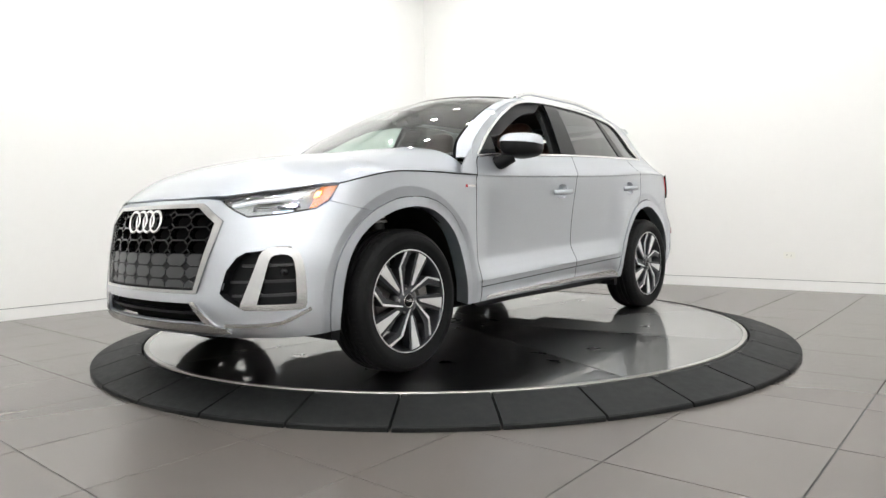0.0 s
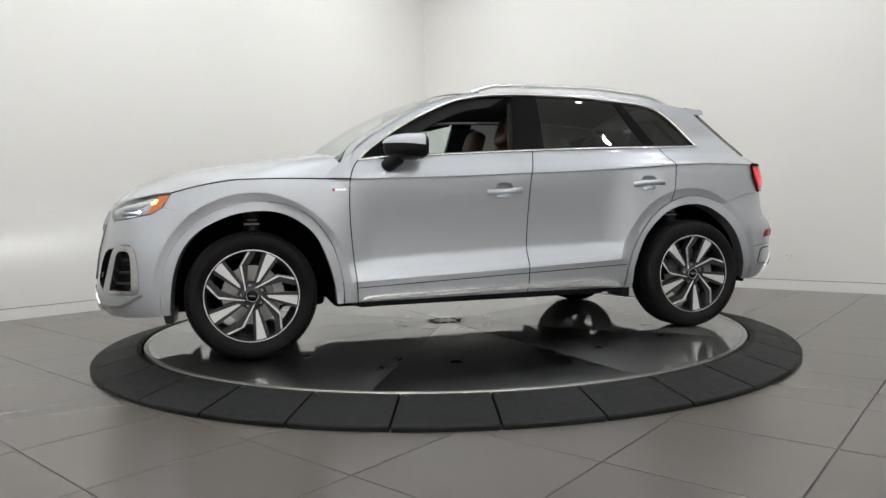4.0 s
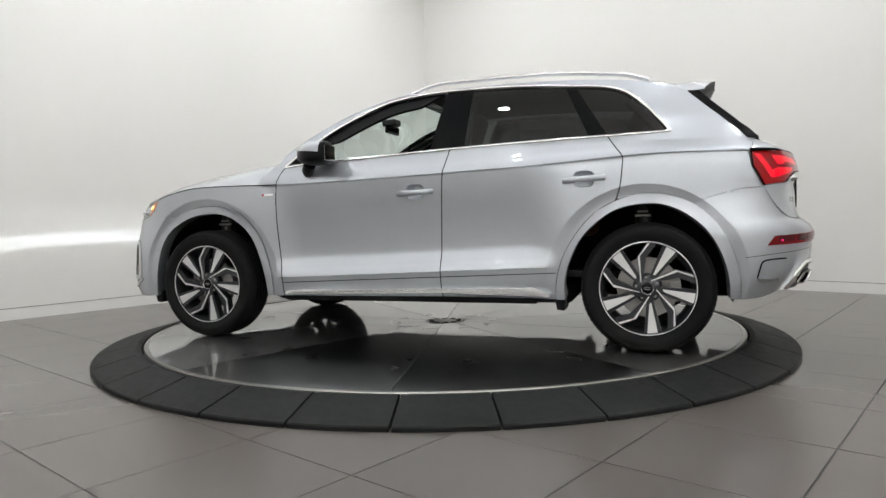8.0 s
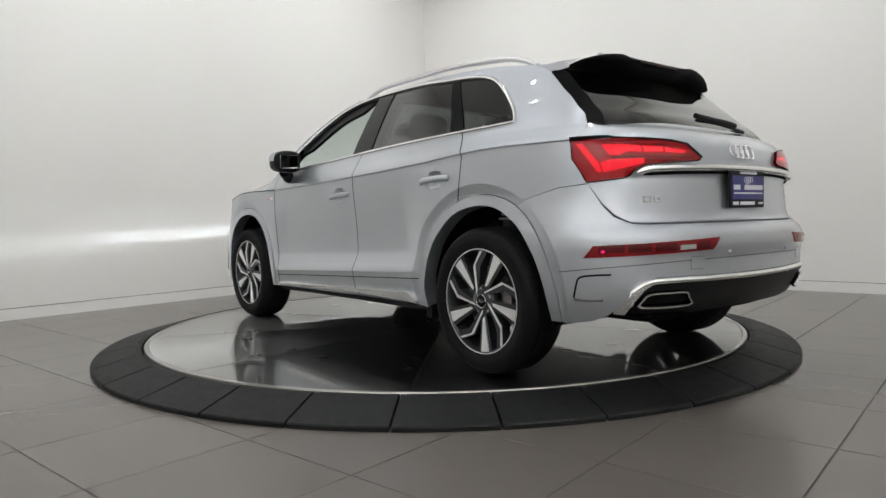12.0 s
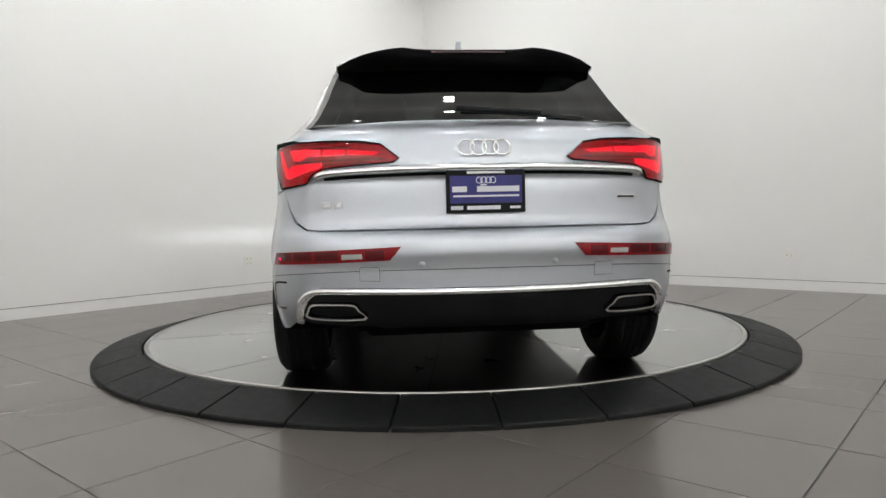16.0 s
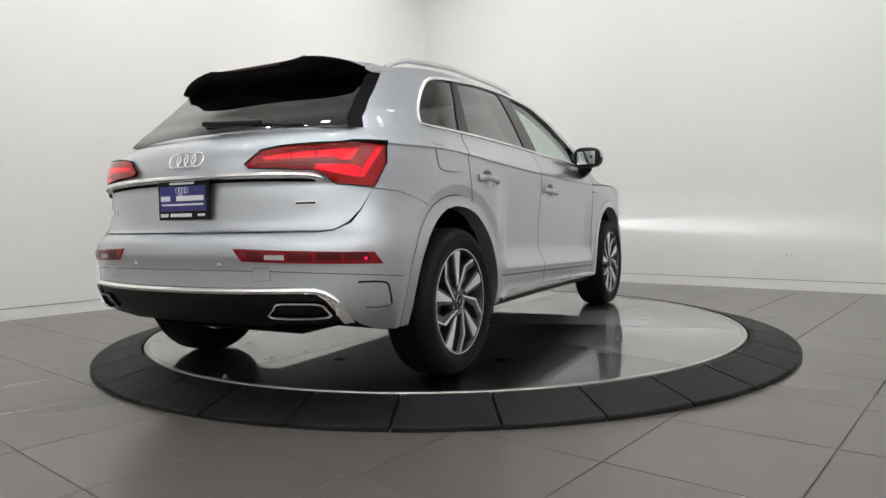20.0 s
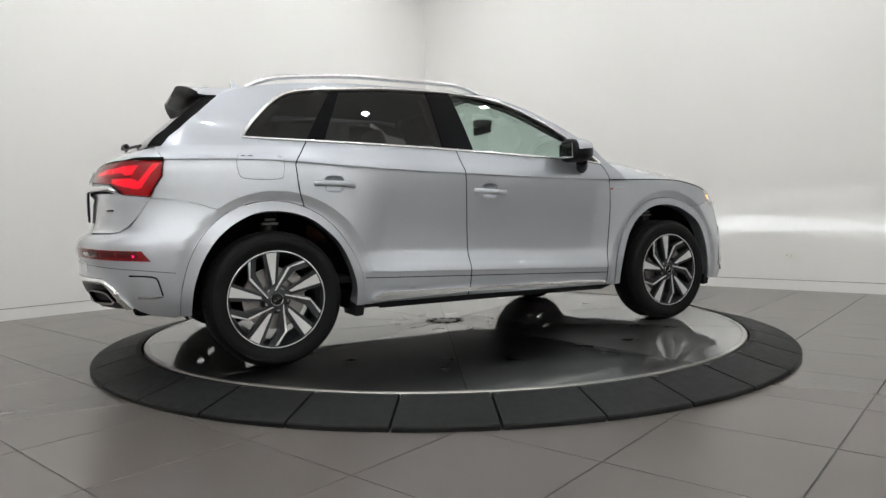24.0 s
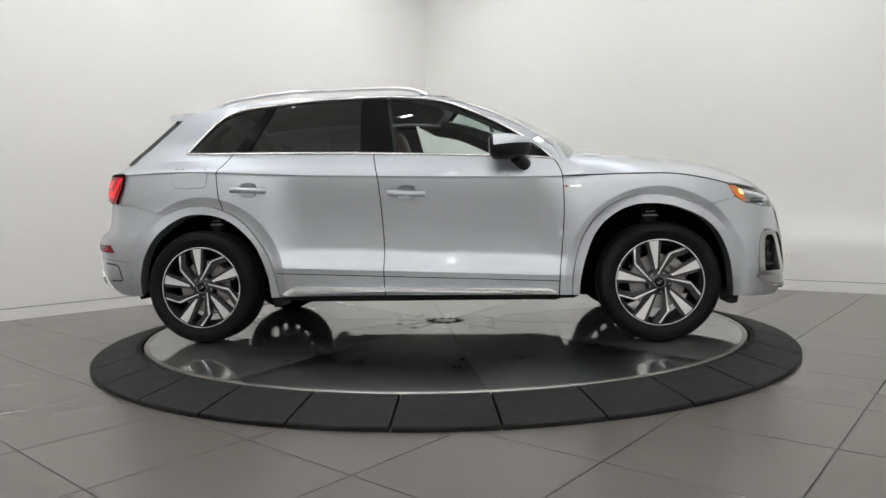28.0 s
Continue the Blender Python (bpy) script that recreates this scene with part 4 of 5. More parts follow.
edge = [tuple(p[:2]) for p in body(*np.array(slant(HOOD_CUT)).T)]
nose_xy = [tuple(p[:2]) for p in body(*np.array([(1.02, .925), (.92, .915), (.819, .903), (.67, .892), (.519, .881), (.418, .874), (.25, .873), (.127, .873)]).T)]
cowl = [(.86 + .215 * (1 - (y / .86) ** 2), y) for y in (0, .2, .4, .6, .75, .815)]
half_plan = cowl + edge + nose_xy
skin("bonnet", half_plan + [(x, -y) for x, y in half_plan[::-1] if y > .001], PAINT, car, surf=bonnet, step=.045, gap=.003)

# windscreen between the front pillars
ga = np.array(slant(PILLAR_A))
gp = body(ga[:, 0], ga[:, 1])
gv = np.linspace(0, 1, len(gp))
GX, GY, GZ = Curve(np.stack([gv, gp[:, 0]], 1)), Curve(np.stack([gv, gp[:, 1]], 1)), Curve(np.stack([gv, gp[:, 2]], 1))


def screen(u, v):
    u, v = np.broadcast_arrays(np.asarray(u, float), np.asarray(v, float))
    k = 1 - u ** 2
    return np.stack([GX(v) + k * (.200 - .050 * v), u * (GY(v) + .002), GZ(v) + k * (.030 + .034 * v)], -1)


skin("windscreen", [(-.968, .0), (.968, .0), (.968, .985), (-.968, .985)], GLASS_CLEAR, car, "clear green-tinted windscreen", surf=screen, step=.07, gap=0, lip=0, d=-.002)
skin("screen_band", [(-.97, .955), (.97, .955), (.97, 1.0), (-.97, 1.0)], GLOSS_BLACK, car, surf=screen, step=.07, gap=0, lip=.01, d=.001)
for sgn in (1, -1):
    skin("screen_edge", [(.880 * sgn, 0), (.905 * sgn, 1), (.925 * sgn, 1), (.900 * sgn, 0)], GLOSS_BLACK, car, surf=screen, step=.05, gap=0, lip=.01)
    skin("front_pillar", [(.900 * sgn, 0), (.925 * sgn, 1), (1.0 * sgn, 1), (1.0 * sgn, 0)], PAINT, car, surf=screen, step=.03, gap=0, lip=.01, d=.003)
skin("cowl", [(-.89, -.05), (.89, -.05), (.885, .025), (-.885, .025)], BLACK, car, surf=screen, step=.06, gap=0, lip=.02, d=.002)
for y0, y1 in ((.55, -.05), (-.12, -.62)):
    pts = [screen(y0 / .85 + (y1 - y0) / .85 * t, .012 + .012 * t) + np.array((.010, 0, .004)) for t in np.linspace(0, 1, 8)]
    tube("front_wiper", pts, .009, BLACK, car, sides=6)

# roof
def roof(x, y):
    x, y = np.broadcast_arrays(np.asarray(x, float), np.asarray(y, float))
    e = ROOF_EDGE(x)
    we = np.interp(x, [-1.75, -1.5, -.8, 0, .3], [.50, .545, .635, .645, .64])
    return np.stack([x, y, e + .066 * (1 - np.clip(np.abs(y) / we, 0, 1.05) ** 2.2)], -1)


rl = np.array(roof_line)
redge = [(p[0], p[1] - .004) for p in body(rl[:, 0], rl[:, 1])]
front_edge = [(GX(1) + (1 - u * u) * .148, u * redge[0][1]) for u in (0, .3, .6, .85)]
half_roof = [tuple(map(float, q)) for q in front_edge] + redge + [(-1.53, .25), (-1.54, 0)]
skin("roof", half_roof + [(x, -y) for x, y in half_roof[::-1] if y > .001], PAINT, car, surf=roof, step=.06, gap=.001, lip=.01)
for sgn in (1, -1):
    xs = np.linspace(.02, -1.465, 26)
    lift = .038 * np.minimum(1, np.minimum((xs - xs[-1]) / .16, (xs[0] - xs) / .16)) ** .6
    pts = [(x, sgn * (np.interp(x, [-1.465, -.8, .02], [.545, .600, .612])), float(roof(x, np.interp(x, [-1.465, -.8, .02], [.545, .600, .612]))[2]) + h + .004) for x, h in zip(xs, lift)]
    tube("roof_rail", pts, .014, ALUMINIUM, car, "satin silver roof rail", sides=10, flat=1.1)
prism_part("antenna", [(-1.30, 1.590), (-1.43, 1.575), (-1.440, 1.645), (-1.430, 1.662), (-1.41, 1.650), (-1.36, 1.612)], -.012, .012, PAINT, car, "small roof fin antenna")
# spoiler
top_v, top_f, bot_v, bot_f = [], [], [], []
SPOIL = Curve([(0, 1.528), (.22, 1.529), (.29, 1.540), (.42, 1.526), (.50, 1.508), (.56, 1.488), (.60, 1.468)])
ny = 21
for i in range(ny):
    u = 2 * i / (ny - 1) - 1
    y = u * .60
    k = 1 - abs(u) ** 2.4
    zr = float(roof(-1.50, min(abs(y), .54))[2])
    tip = float(SPOIL(abs(y)))
    xt = -1.725 - .080 * (1 - abs(u) ** 4)
    zr = max(zr, tip - .002)
    rows = [(-1.49, y, zr + .001), (-1.58, y, zr - .006 - .006 * (1 - k)), (-1.67, y, (zr + tip) / 2 + .006), (xt, y, tip)]
    thin = 1 - .6 * abs(u) ** 4
    low = [(xt - .001, y, tip + .0005), (xt + .004, y, tip - .015 * thin), (xt + .040, y, tip - .028 * thin), (min(-1.69, -1.737 + .09 * abs(u) ** 3), y, tip - .050 * thin), (-1.60, y, tip - .060 * thin)]
    top_v += rows
    bot_v += low
for i in range(ny - 1):
    top_f += [(i * 4 + j, i * 4 + j + 1, i * 4 + j + 5, i * 4 + j + 4) for j in range(3)]
    bot_f += [(i * 5 + j, i * 5 + j + 1, i * 5 + j + 6, i * 5 + j + 5) for j in range(4)]
spoiler = link_mesh("spoiler", top_v, top_f, PAINT, car, "roof spoiler with black underside")
under = link_mesh("spoiler_underside", bot_v, bot_f, BLACK, spoiler)
for e in (0, ny - 1):
    ids_t, ids_b = [top_v[e * 4 + j] for j in range(4)], [bot_v[e * 5 + j] for j in range(1, 5)]
    link_mesh("spoiler_end", ids_t + ids_b, [tuple(range(8))], GLOSS_BLACK, spoiler, smooth=False)
    (xa, ya, za), (xt, yt, zt) = ids_t[0], ids_t[-1]
    out_y = ya + math.copysign(.004, ya)
    link_mesh("spoiler_side", [(x, out_y, z) for x, y, z in ids_t] + [(xt + .004, out_y, zt - .012), (-1.63, out_y, zt - .018), (-1.53, out_y, za - .055), (-1.49, out_y, za - .04)], [tuple(range(8))], PAINT, spoiler, smooth=False)
boxed("brake_light", (.012, .34, .012), (-1.803, 0, 1.519), RED_UNLIT, spoiler, "unlit high brake light", bevel=.003)

# ---- tail ----
dp = body(*np.array(d_line).T)[::-1]
DX, DY = Curve(np.stack([dp[:, 2], dp[:, 0]], 1)), Curve(np.stack([dp[:, 2], dp[:, 1]], 1))


def rear_screen(u, z):
    """The bowed rear window between the pillar edges."""
    u, z = np.broadcast_arrays(np.asarray(u, float), np.asarray(z, float))
    k = 1 - u ** 2
    return np.stack([DX(z) - .058 - k * (.062 - .012 * smoothstep(1.16, 1.45, z)), u * (DY(z) - .034), z], -1)


zs = np.linspace(1.158, 1.452, 14)
for sgn in (1, -1):
    outer = [Vector((float(DX(z)), sgn * float(DY(z)), z)) for z in zs]
    inner = [p + Vector((-.062, -sgn * .034, .002)) for p in outer]
    inside_edge = [p + Vector((.012, -sgn * .012, -.004)) for p in inner]
    k = len(zs)
    faces = [(i, i + 1, k + i + 1, k + i) for i in range(k - 1)] + [(k + i, k + i + 1, 2 * k + i + 1, 2 * k + i) for i in range(k - 1)]
    link_mesh("rear_window_trim", outer + inner + inside_edge, [f if sgn > 0 else f[::-1] for f in faces], GLOSS_BLACK, car, "glossy black rear pillar blade", smooth=False)
skin("rear_window", [(-1, 1.155), (1, 1.155), (1, 1.30), (1, 1.447), (.85, 1.447), (.5, 1.447), (-.5, 1.447), (-.85, 1.447), (-1, 1.447), (-1, 1.30)], GLASS_REAR, car, "dark heated rear window", surf=rear_screen, d=-.004, gap=0, lip=0, step=.05)
for sgn in (1, -1):
    skin("rear_window_band", [(sgn * u, z) for u, z in ((.90, 1.158), (.885, 1.30), (.86, 1.385), (.80, 1.412), (.40, 1.425), (.40, 1.447), (.85, 1.447), (1, 1.447), (1, 1.30), (1, 1.158))], GLOSS_BLACK, car, "black border of the rear window", surf=rear_screen, d=-.002, gap=0, lip=0, step=.05)
gate = slant([(-1.927, 1.160), (-1.925, 1.085), (-1.937, .998), (-1.995, .890), (-2.045, .810), (-2.090, .757)]) + back([(.715, .727), (.66, .722), (.3, .722)])
gate_top = back([(.62, 1.168), (.3, 1.178)])
tailgate = skin("tailgate", gate + flip_back(gate) + [(2 * LENGTH - s, z) for s, z in gate_top] + gate_top[::-1], PAINT, car, step=.03)
TAIL_LAMP = slant([(-1.925, 1.083), (-1.937, .998), (-1.995, .897)]) + [(5.202, .911), (5.245, .948), (5.299, .968), (5.600, .986), (5.624, 1.000), (5.551, 1.056), (5.46, 1.068), (5.133, 1.083)]
for sgn in (1, -1):
    turn = (lambda v: v) if sgn > 0 else flip
    lamp = skin("tail_light", turn(TAIL_LAMP), RED_LENS, car, "dark red tail light, lit", d=.003, gap=.003, lip=.014, step=.03)
    skin("lens", turn(TAIL_LAMP), LENS_RED, lamp, "glossy red lens", d=.015, gap=.003, lip=.012, step=.03)
    bars = [[(5.085, 1.054), (5.20, 1.053), (5.285, 1.046), (5.285, 1.018), (5.213, 1.021), (5.162, 1.004), (5.12, 1.008)], [(5.293, 1.046), (5.40, 1.041), (5.40, 1.019), (5.293, 1.018)],
            [(5.408, 1.040), (5.545, 1.028), (5.520, 1.016), (5.408, 1.019)], [(4.955, 1.063), (4.995, 1.060), (5.070, .976), (5.087, .936), (5.060, .941), (5.03, .975)],
            [(5.074, .976), (5.114, .990), (5.290, .994), (5.290, .972), (5.20, .955), (5.091, .936)]]
    for b in bars:
        skin("light_bar", turn(b), RED_GLOW, lamp, "lit red light bar", d=.0085, gap=.0008, lip=.005, step=.03)
    for z0, z1, a, b in ((.996, 1.004, 5.13, 5.58), (.982, .988, 5.30, 5.50), (1.050, 1.056, 5.10, 5.44), (1.066, 1.070, 5.08, 5.36)):
        skin("light_guide", turn([(a, z0), (b, z0), (b - .02, z1), (a, z1)]), RED_DIM, lamp, d=.0065, gap=0, lip=.003, step=.03)
    skin("lamp_edge", turn(strip(smooth_line(TAIL_LAMP + TAIL_LAMP[:1], 1), .003)), LINER, lamp, "black lamp edge", d=.0155, gap=0, lip=.012, step=.03)
    refl = [(4.982, .581), (5.022, .634), (5.628, .657), (5.605, .628), (5.583, .604), (5.30, .594)]
    r = skin("rear_reflector", turn(refl), RED_DIM, car, "red bumper reflector with an added faint glow and clear reversing lamp", d=.005, gap=.001, lip=.01, step=.03)
    for a, b in ((5.045, 5.150), (5.165, 5.262), (5.277, 5.378), (5.486, 5.560)):
        skin("reflector_cell", turn([(a, .602 + (a - 5.0) * .010), (b, .602 + (b - 5.0) * .012), (b, .632 + (b - 5.0) * .022), (a, .630 + (a - 5.0) * .022)]), RED_CELL, r, "darker red reflector cell", d=.0058, gap=0, lip=.002, step=.03)
    skin("reverse_light", turn([(5.392, .610), (5.475, .613), (5.473, .630), (5.392, .629)]), CLEAR_LENS, r, "clear reversing lens", d=.0065, gap=0, lip=.003)
    skin("light_bar", turn([(5.058, .604), (5.070, .604), (5.070, .614), (5.058, .614)]), RED_GLOW, r, d=.0062, gap=0, lip=.002)
strip_half = back([(.665, .934), (.645, .945), (.60, .951), (.45, .956), (.3, .959), (.1, .960)])
strip_line = smooth_line(strip_half + flip_back(strip_half), 4)
reach = np.full(len(strip_line), .017)
reach[:4] = (.004, .009, .013, .016)
reach[-4:] = reach[:4][::-1]
tube("tailgate_strip", frame_at(body, np.array(strip_line), reach)[0], .0145, CHROME, tailgate, "satin chrome strip across the tailgate", sides=14, flat=1.1)
# the shade below the chrome strip, laid on as a dark band
shade_line = [(s, z - .021) for s, z in strip_line[5:-5]]
skin("handle_recess", strip(shade_line, .012), LINER, tailgate, "dark strip for the shade under the chrome strip", d=.003, gap=0, lip=.003, step=.03)
ring_emblem(car, (-2.240, 0, 1.040), .0475, .0335, .0042, 20, "four bright chrome rings")

# rear bumper, diffuser and pipes
seam = [joint_r] + slant([(-1.75, .850), (-1.87, .880), (-1.995, .892), (-2.045, .806), (-2.085, .753)]) + back([(.715, .722), (.66, .717), (.3, .717)])
arch_part = cut(flare_r, lambda q: q[0] > joint_r[0] + .004)
low_edge = slant([(-1.90, .296), (-2.00, .310), (-2.06, .335)]) + back([(.765, .370), (.752, .400), (.738, .448), (.700, .488), (.655, .498), (.52, .499), (.3, .495)])
bump_l = arch_part[::-1] + seam
low_l = low_edge[::-1]
rear_bumper = skin("rear_bumper", bump_l + flip_back(bump_l) + flip_back(low_l) + low_l, PAINT, car, step=.03, gap=.0003)
chrome_line = back([(.735, .385), (.744, .425), (.730, .452), (.695, .477), (.64, .484), (.50, .484), (.30, .481), (.10, .480)])
chrome_all = smooth_line(chrome_line + [(2 * LENGTH - s, z) for s, z in chrome_line[::-1]], 3)
diff_l = back([(.752, .400), (.738, .448), (.700, .488), (.655, .498), (.52, .499), (.3, .495)]) 
diff_low = back([(.3, .325), (.40, .322), (.47, .335), (.70, .340), (.765, .365)])
diffuser = skin("diffuser", diff_l + flip_back(diff_l) + flip_back(diff_low) + diff_low, BLACK, car, "black plastic diffuser", d=-.006, gap=0, lip=.02, step=.03)
tube("diffuser_chrome", on_skin(chrome_all, .004), .0135, CHROME, diffuser, "bright diffuser edge", sides=14)
for k in (1, -1):
    turn = (lambda v: v) if k > 0 else flip
    hook = back([(.680, .494), (.728, .470), (.752, .420), (.772, .350), (.738, .345), (.728, .400), (.706, .446), (.670, .476)])
    skin("diffuser_corner", turn(hook), ALUMINIUM, diffuser, "satin silver corner blade", d=.009, gap=0, lip=.012, step=.02)
    tip_out = rounded(back([(.700, .378), (.706, .412), (.685, .436), (.60, .440), (.525, .438), (.502, .415), (.484, .378)]), 3)
    tip_in = rounded(back([(.692, .384), (.698, .411), (.680, .430), (.60, .434), (.528, .432), (.508, .413), (.492, .384)]), 3)
    tip = skin("tailpipe_trim", turn(tip_out), CHROME, diffuser, "chrome tailpipe surround", holes=[turn(tip_in)], d=.018, gap=0, lip=.006, step=.02)
    skin("tailpipe_wall", turn(tip_out), GLOSS_BLACK, diffuser, holes=[turn(tip_in)], d=.011, gap=.0006, lip=.045, step=.02)
    skin("tailpipe_inside", turn(tip_in), LINER, diffuser, d=-.03, gap=-.006, lip=0)
    cover = back([(.50, .527), (.425, .525), (.425, .572), (.43, .576), (.495, .577), (.50, .573)])
    skin("cover_gap", turn(cover), GROOVE, rear_bumper, d=.0005, gap=-.002, lip=0)
    skin("tow_cover", turn(cover), PAINT, rear_bumper, d=.0022, gap=.0, lip=.003)
    v, f = spun([(.0001, .0035), (.011, .0035), (.0125, .0)], 16, "y")
    at, nn = frame_at(body, np.array(turn(back([(.26, .586)]))), .0)
    m = Matrix.Translation(at[0]) @ Vector((0, 1, 0)).rotation_difference(Vector(nn[0])).to_matrix().to_4x4()
    link_mesh("sensor", [m @ Vector(p) for p in v], f, PAINT, rear_bumper)
    vent = smooth_line([(5.10, .513), (5.02, .510), (4.966, .500), (4.950, .470), (4.938, .412)], 4)
    skin("bumper_vent", turn(strip(vent, .008)), LINER, rear_bumper, d=.0015, gap=0, lip=.004, step=.02)
    skin("vent_edge", turn(strip(smooth_line([(4.940, .406), (5.0, .402), (5.07, .405)], 4), .010)), SILVER_TRIM, rear_bumper, d=.0035, gap=0, lip=.004, step=.02)
line = smooth_line([(4.87, .522)] + [(5.08, .543)] + back([(.6, .560), (.4, .565), (.1, .567)]), 3)
full = line + [(2 * LENGTH - s, z) for s, z in line[::-1]]
skin("bumper_line", strip(full, .0035), GROOVE, rear_bumper, d=.0022, gap=0, lip=0, step=.03)

# number plate with its frame, lettering as bars
plate = boxed("number_plate", (.012, .315, .168), (-2.262, 0, .864), BLACK, car, "blue dealer plate in a black frame", bevel=.004)
boxed("plate_field", (.004, .285, .108), (-2.2685, 0, .872), PLATE_BLUE, plate, bevel=.001)
for w, hgt, z, y in ((.15, .009, .938, 0), (.058, .022, .873, .105), (.168, .022, .873, -.048), (.26, .007, .846, 0), (.048, .015, .800, .116), (.132, .015, .800, .010), (.042, .010, .800, -.115), (.025, .005, .889, .01)):
    boxed("text_bar", (.003, w, hgt), (-2.2715, y, z), PLATE_WHITE, plate, bevel=.0005)
for i in range(4):
    prof = [(.012 + .0015 * math.cos(a), .0012 * math.sin(a)) for a in np.linspace(0, 2 * math.pi, 7)[:-1]]
    v, f = spun(prof, 20, "y", closed=True)
    m = Matrix.Translation((-2.2715, (i - 1.5) * .018, .908)) @ Matrix.Rotation(radians(90), 4, "Z")
    link_mesh("plate_ring", [m @ Vector(p) for p in v], f, PLATE_WHITE, plate)


def badge(y0, z0, w, hgt, material, label):
    q = back([(abs(y0) + w / 2, z0 - hgt / 2), (abs(y0) + w / 2, z0 + hgt / 2), (abs(y0) - w / 2, z0 + hgt / 2), (abs(y0) - w / 2, z0 - hgt / 2)])
    return skin("badge", q if y0 > 0 else flip(q), material, tailgate, label, d=.004, gap=0, lip=.005, step=.02)


for dy, w in ((.030, .034), (-.018, .030)):
    badge(.60 + dy, .822, w, .026, SILVER_TRIM, "plain bright badge shape")
    badge(.60 + dy, .823, w - .012, .015, PAINT, "badge middle")
badge(-.60, .836, .088, .014, CHROME, "plain bright badge bar")
badge(-.60, .836, .080, .009, GLOSS_BLACK, "dark badge face").location.x = -.001
for sgn in (1, -1):
    turn = (lambda v: v) if sgn > 0 else flip
    fore, aft = (0, 0) if sgn > 0 else (-.075, .020)
    skin("badge", turn(slant([(.955 + fore, .927), (.943 + fore, .927), (.946 + fore, .942), (.958 + fore, .942)])), RED_MARK, car, "small red badge mark", d=.004, gap=0, lip=.004)
    skin("badge", turn(slant([(.938 + aft, .931), (.878 + aft, .931), (.878 + aft, .940), (.939 + aft, .940)])), CHROME, car, "small bright badge bar", d=.004, gap=0, lip=.004)

# rear wiper
tube("rear_wiper", [(-2.050, .07, 1.205), (-2.052, -.10, 1.203), (-2.035, -.30, 1.192), (-2.005, -.47, 1.185)], .008, BLACK, car, sides=6)
tube("wiper_arm", [(-2.055, .085, 1.225), (-2.068, .0, 1.215), (-2.07, -.18, 1.206), (-2.062, -.27, 1.20)], .014, BLACK, car, sides=8)

# ---- wheels ----
R_TYRE, R_RIM = .357, .258


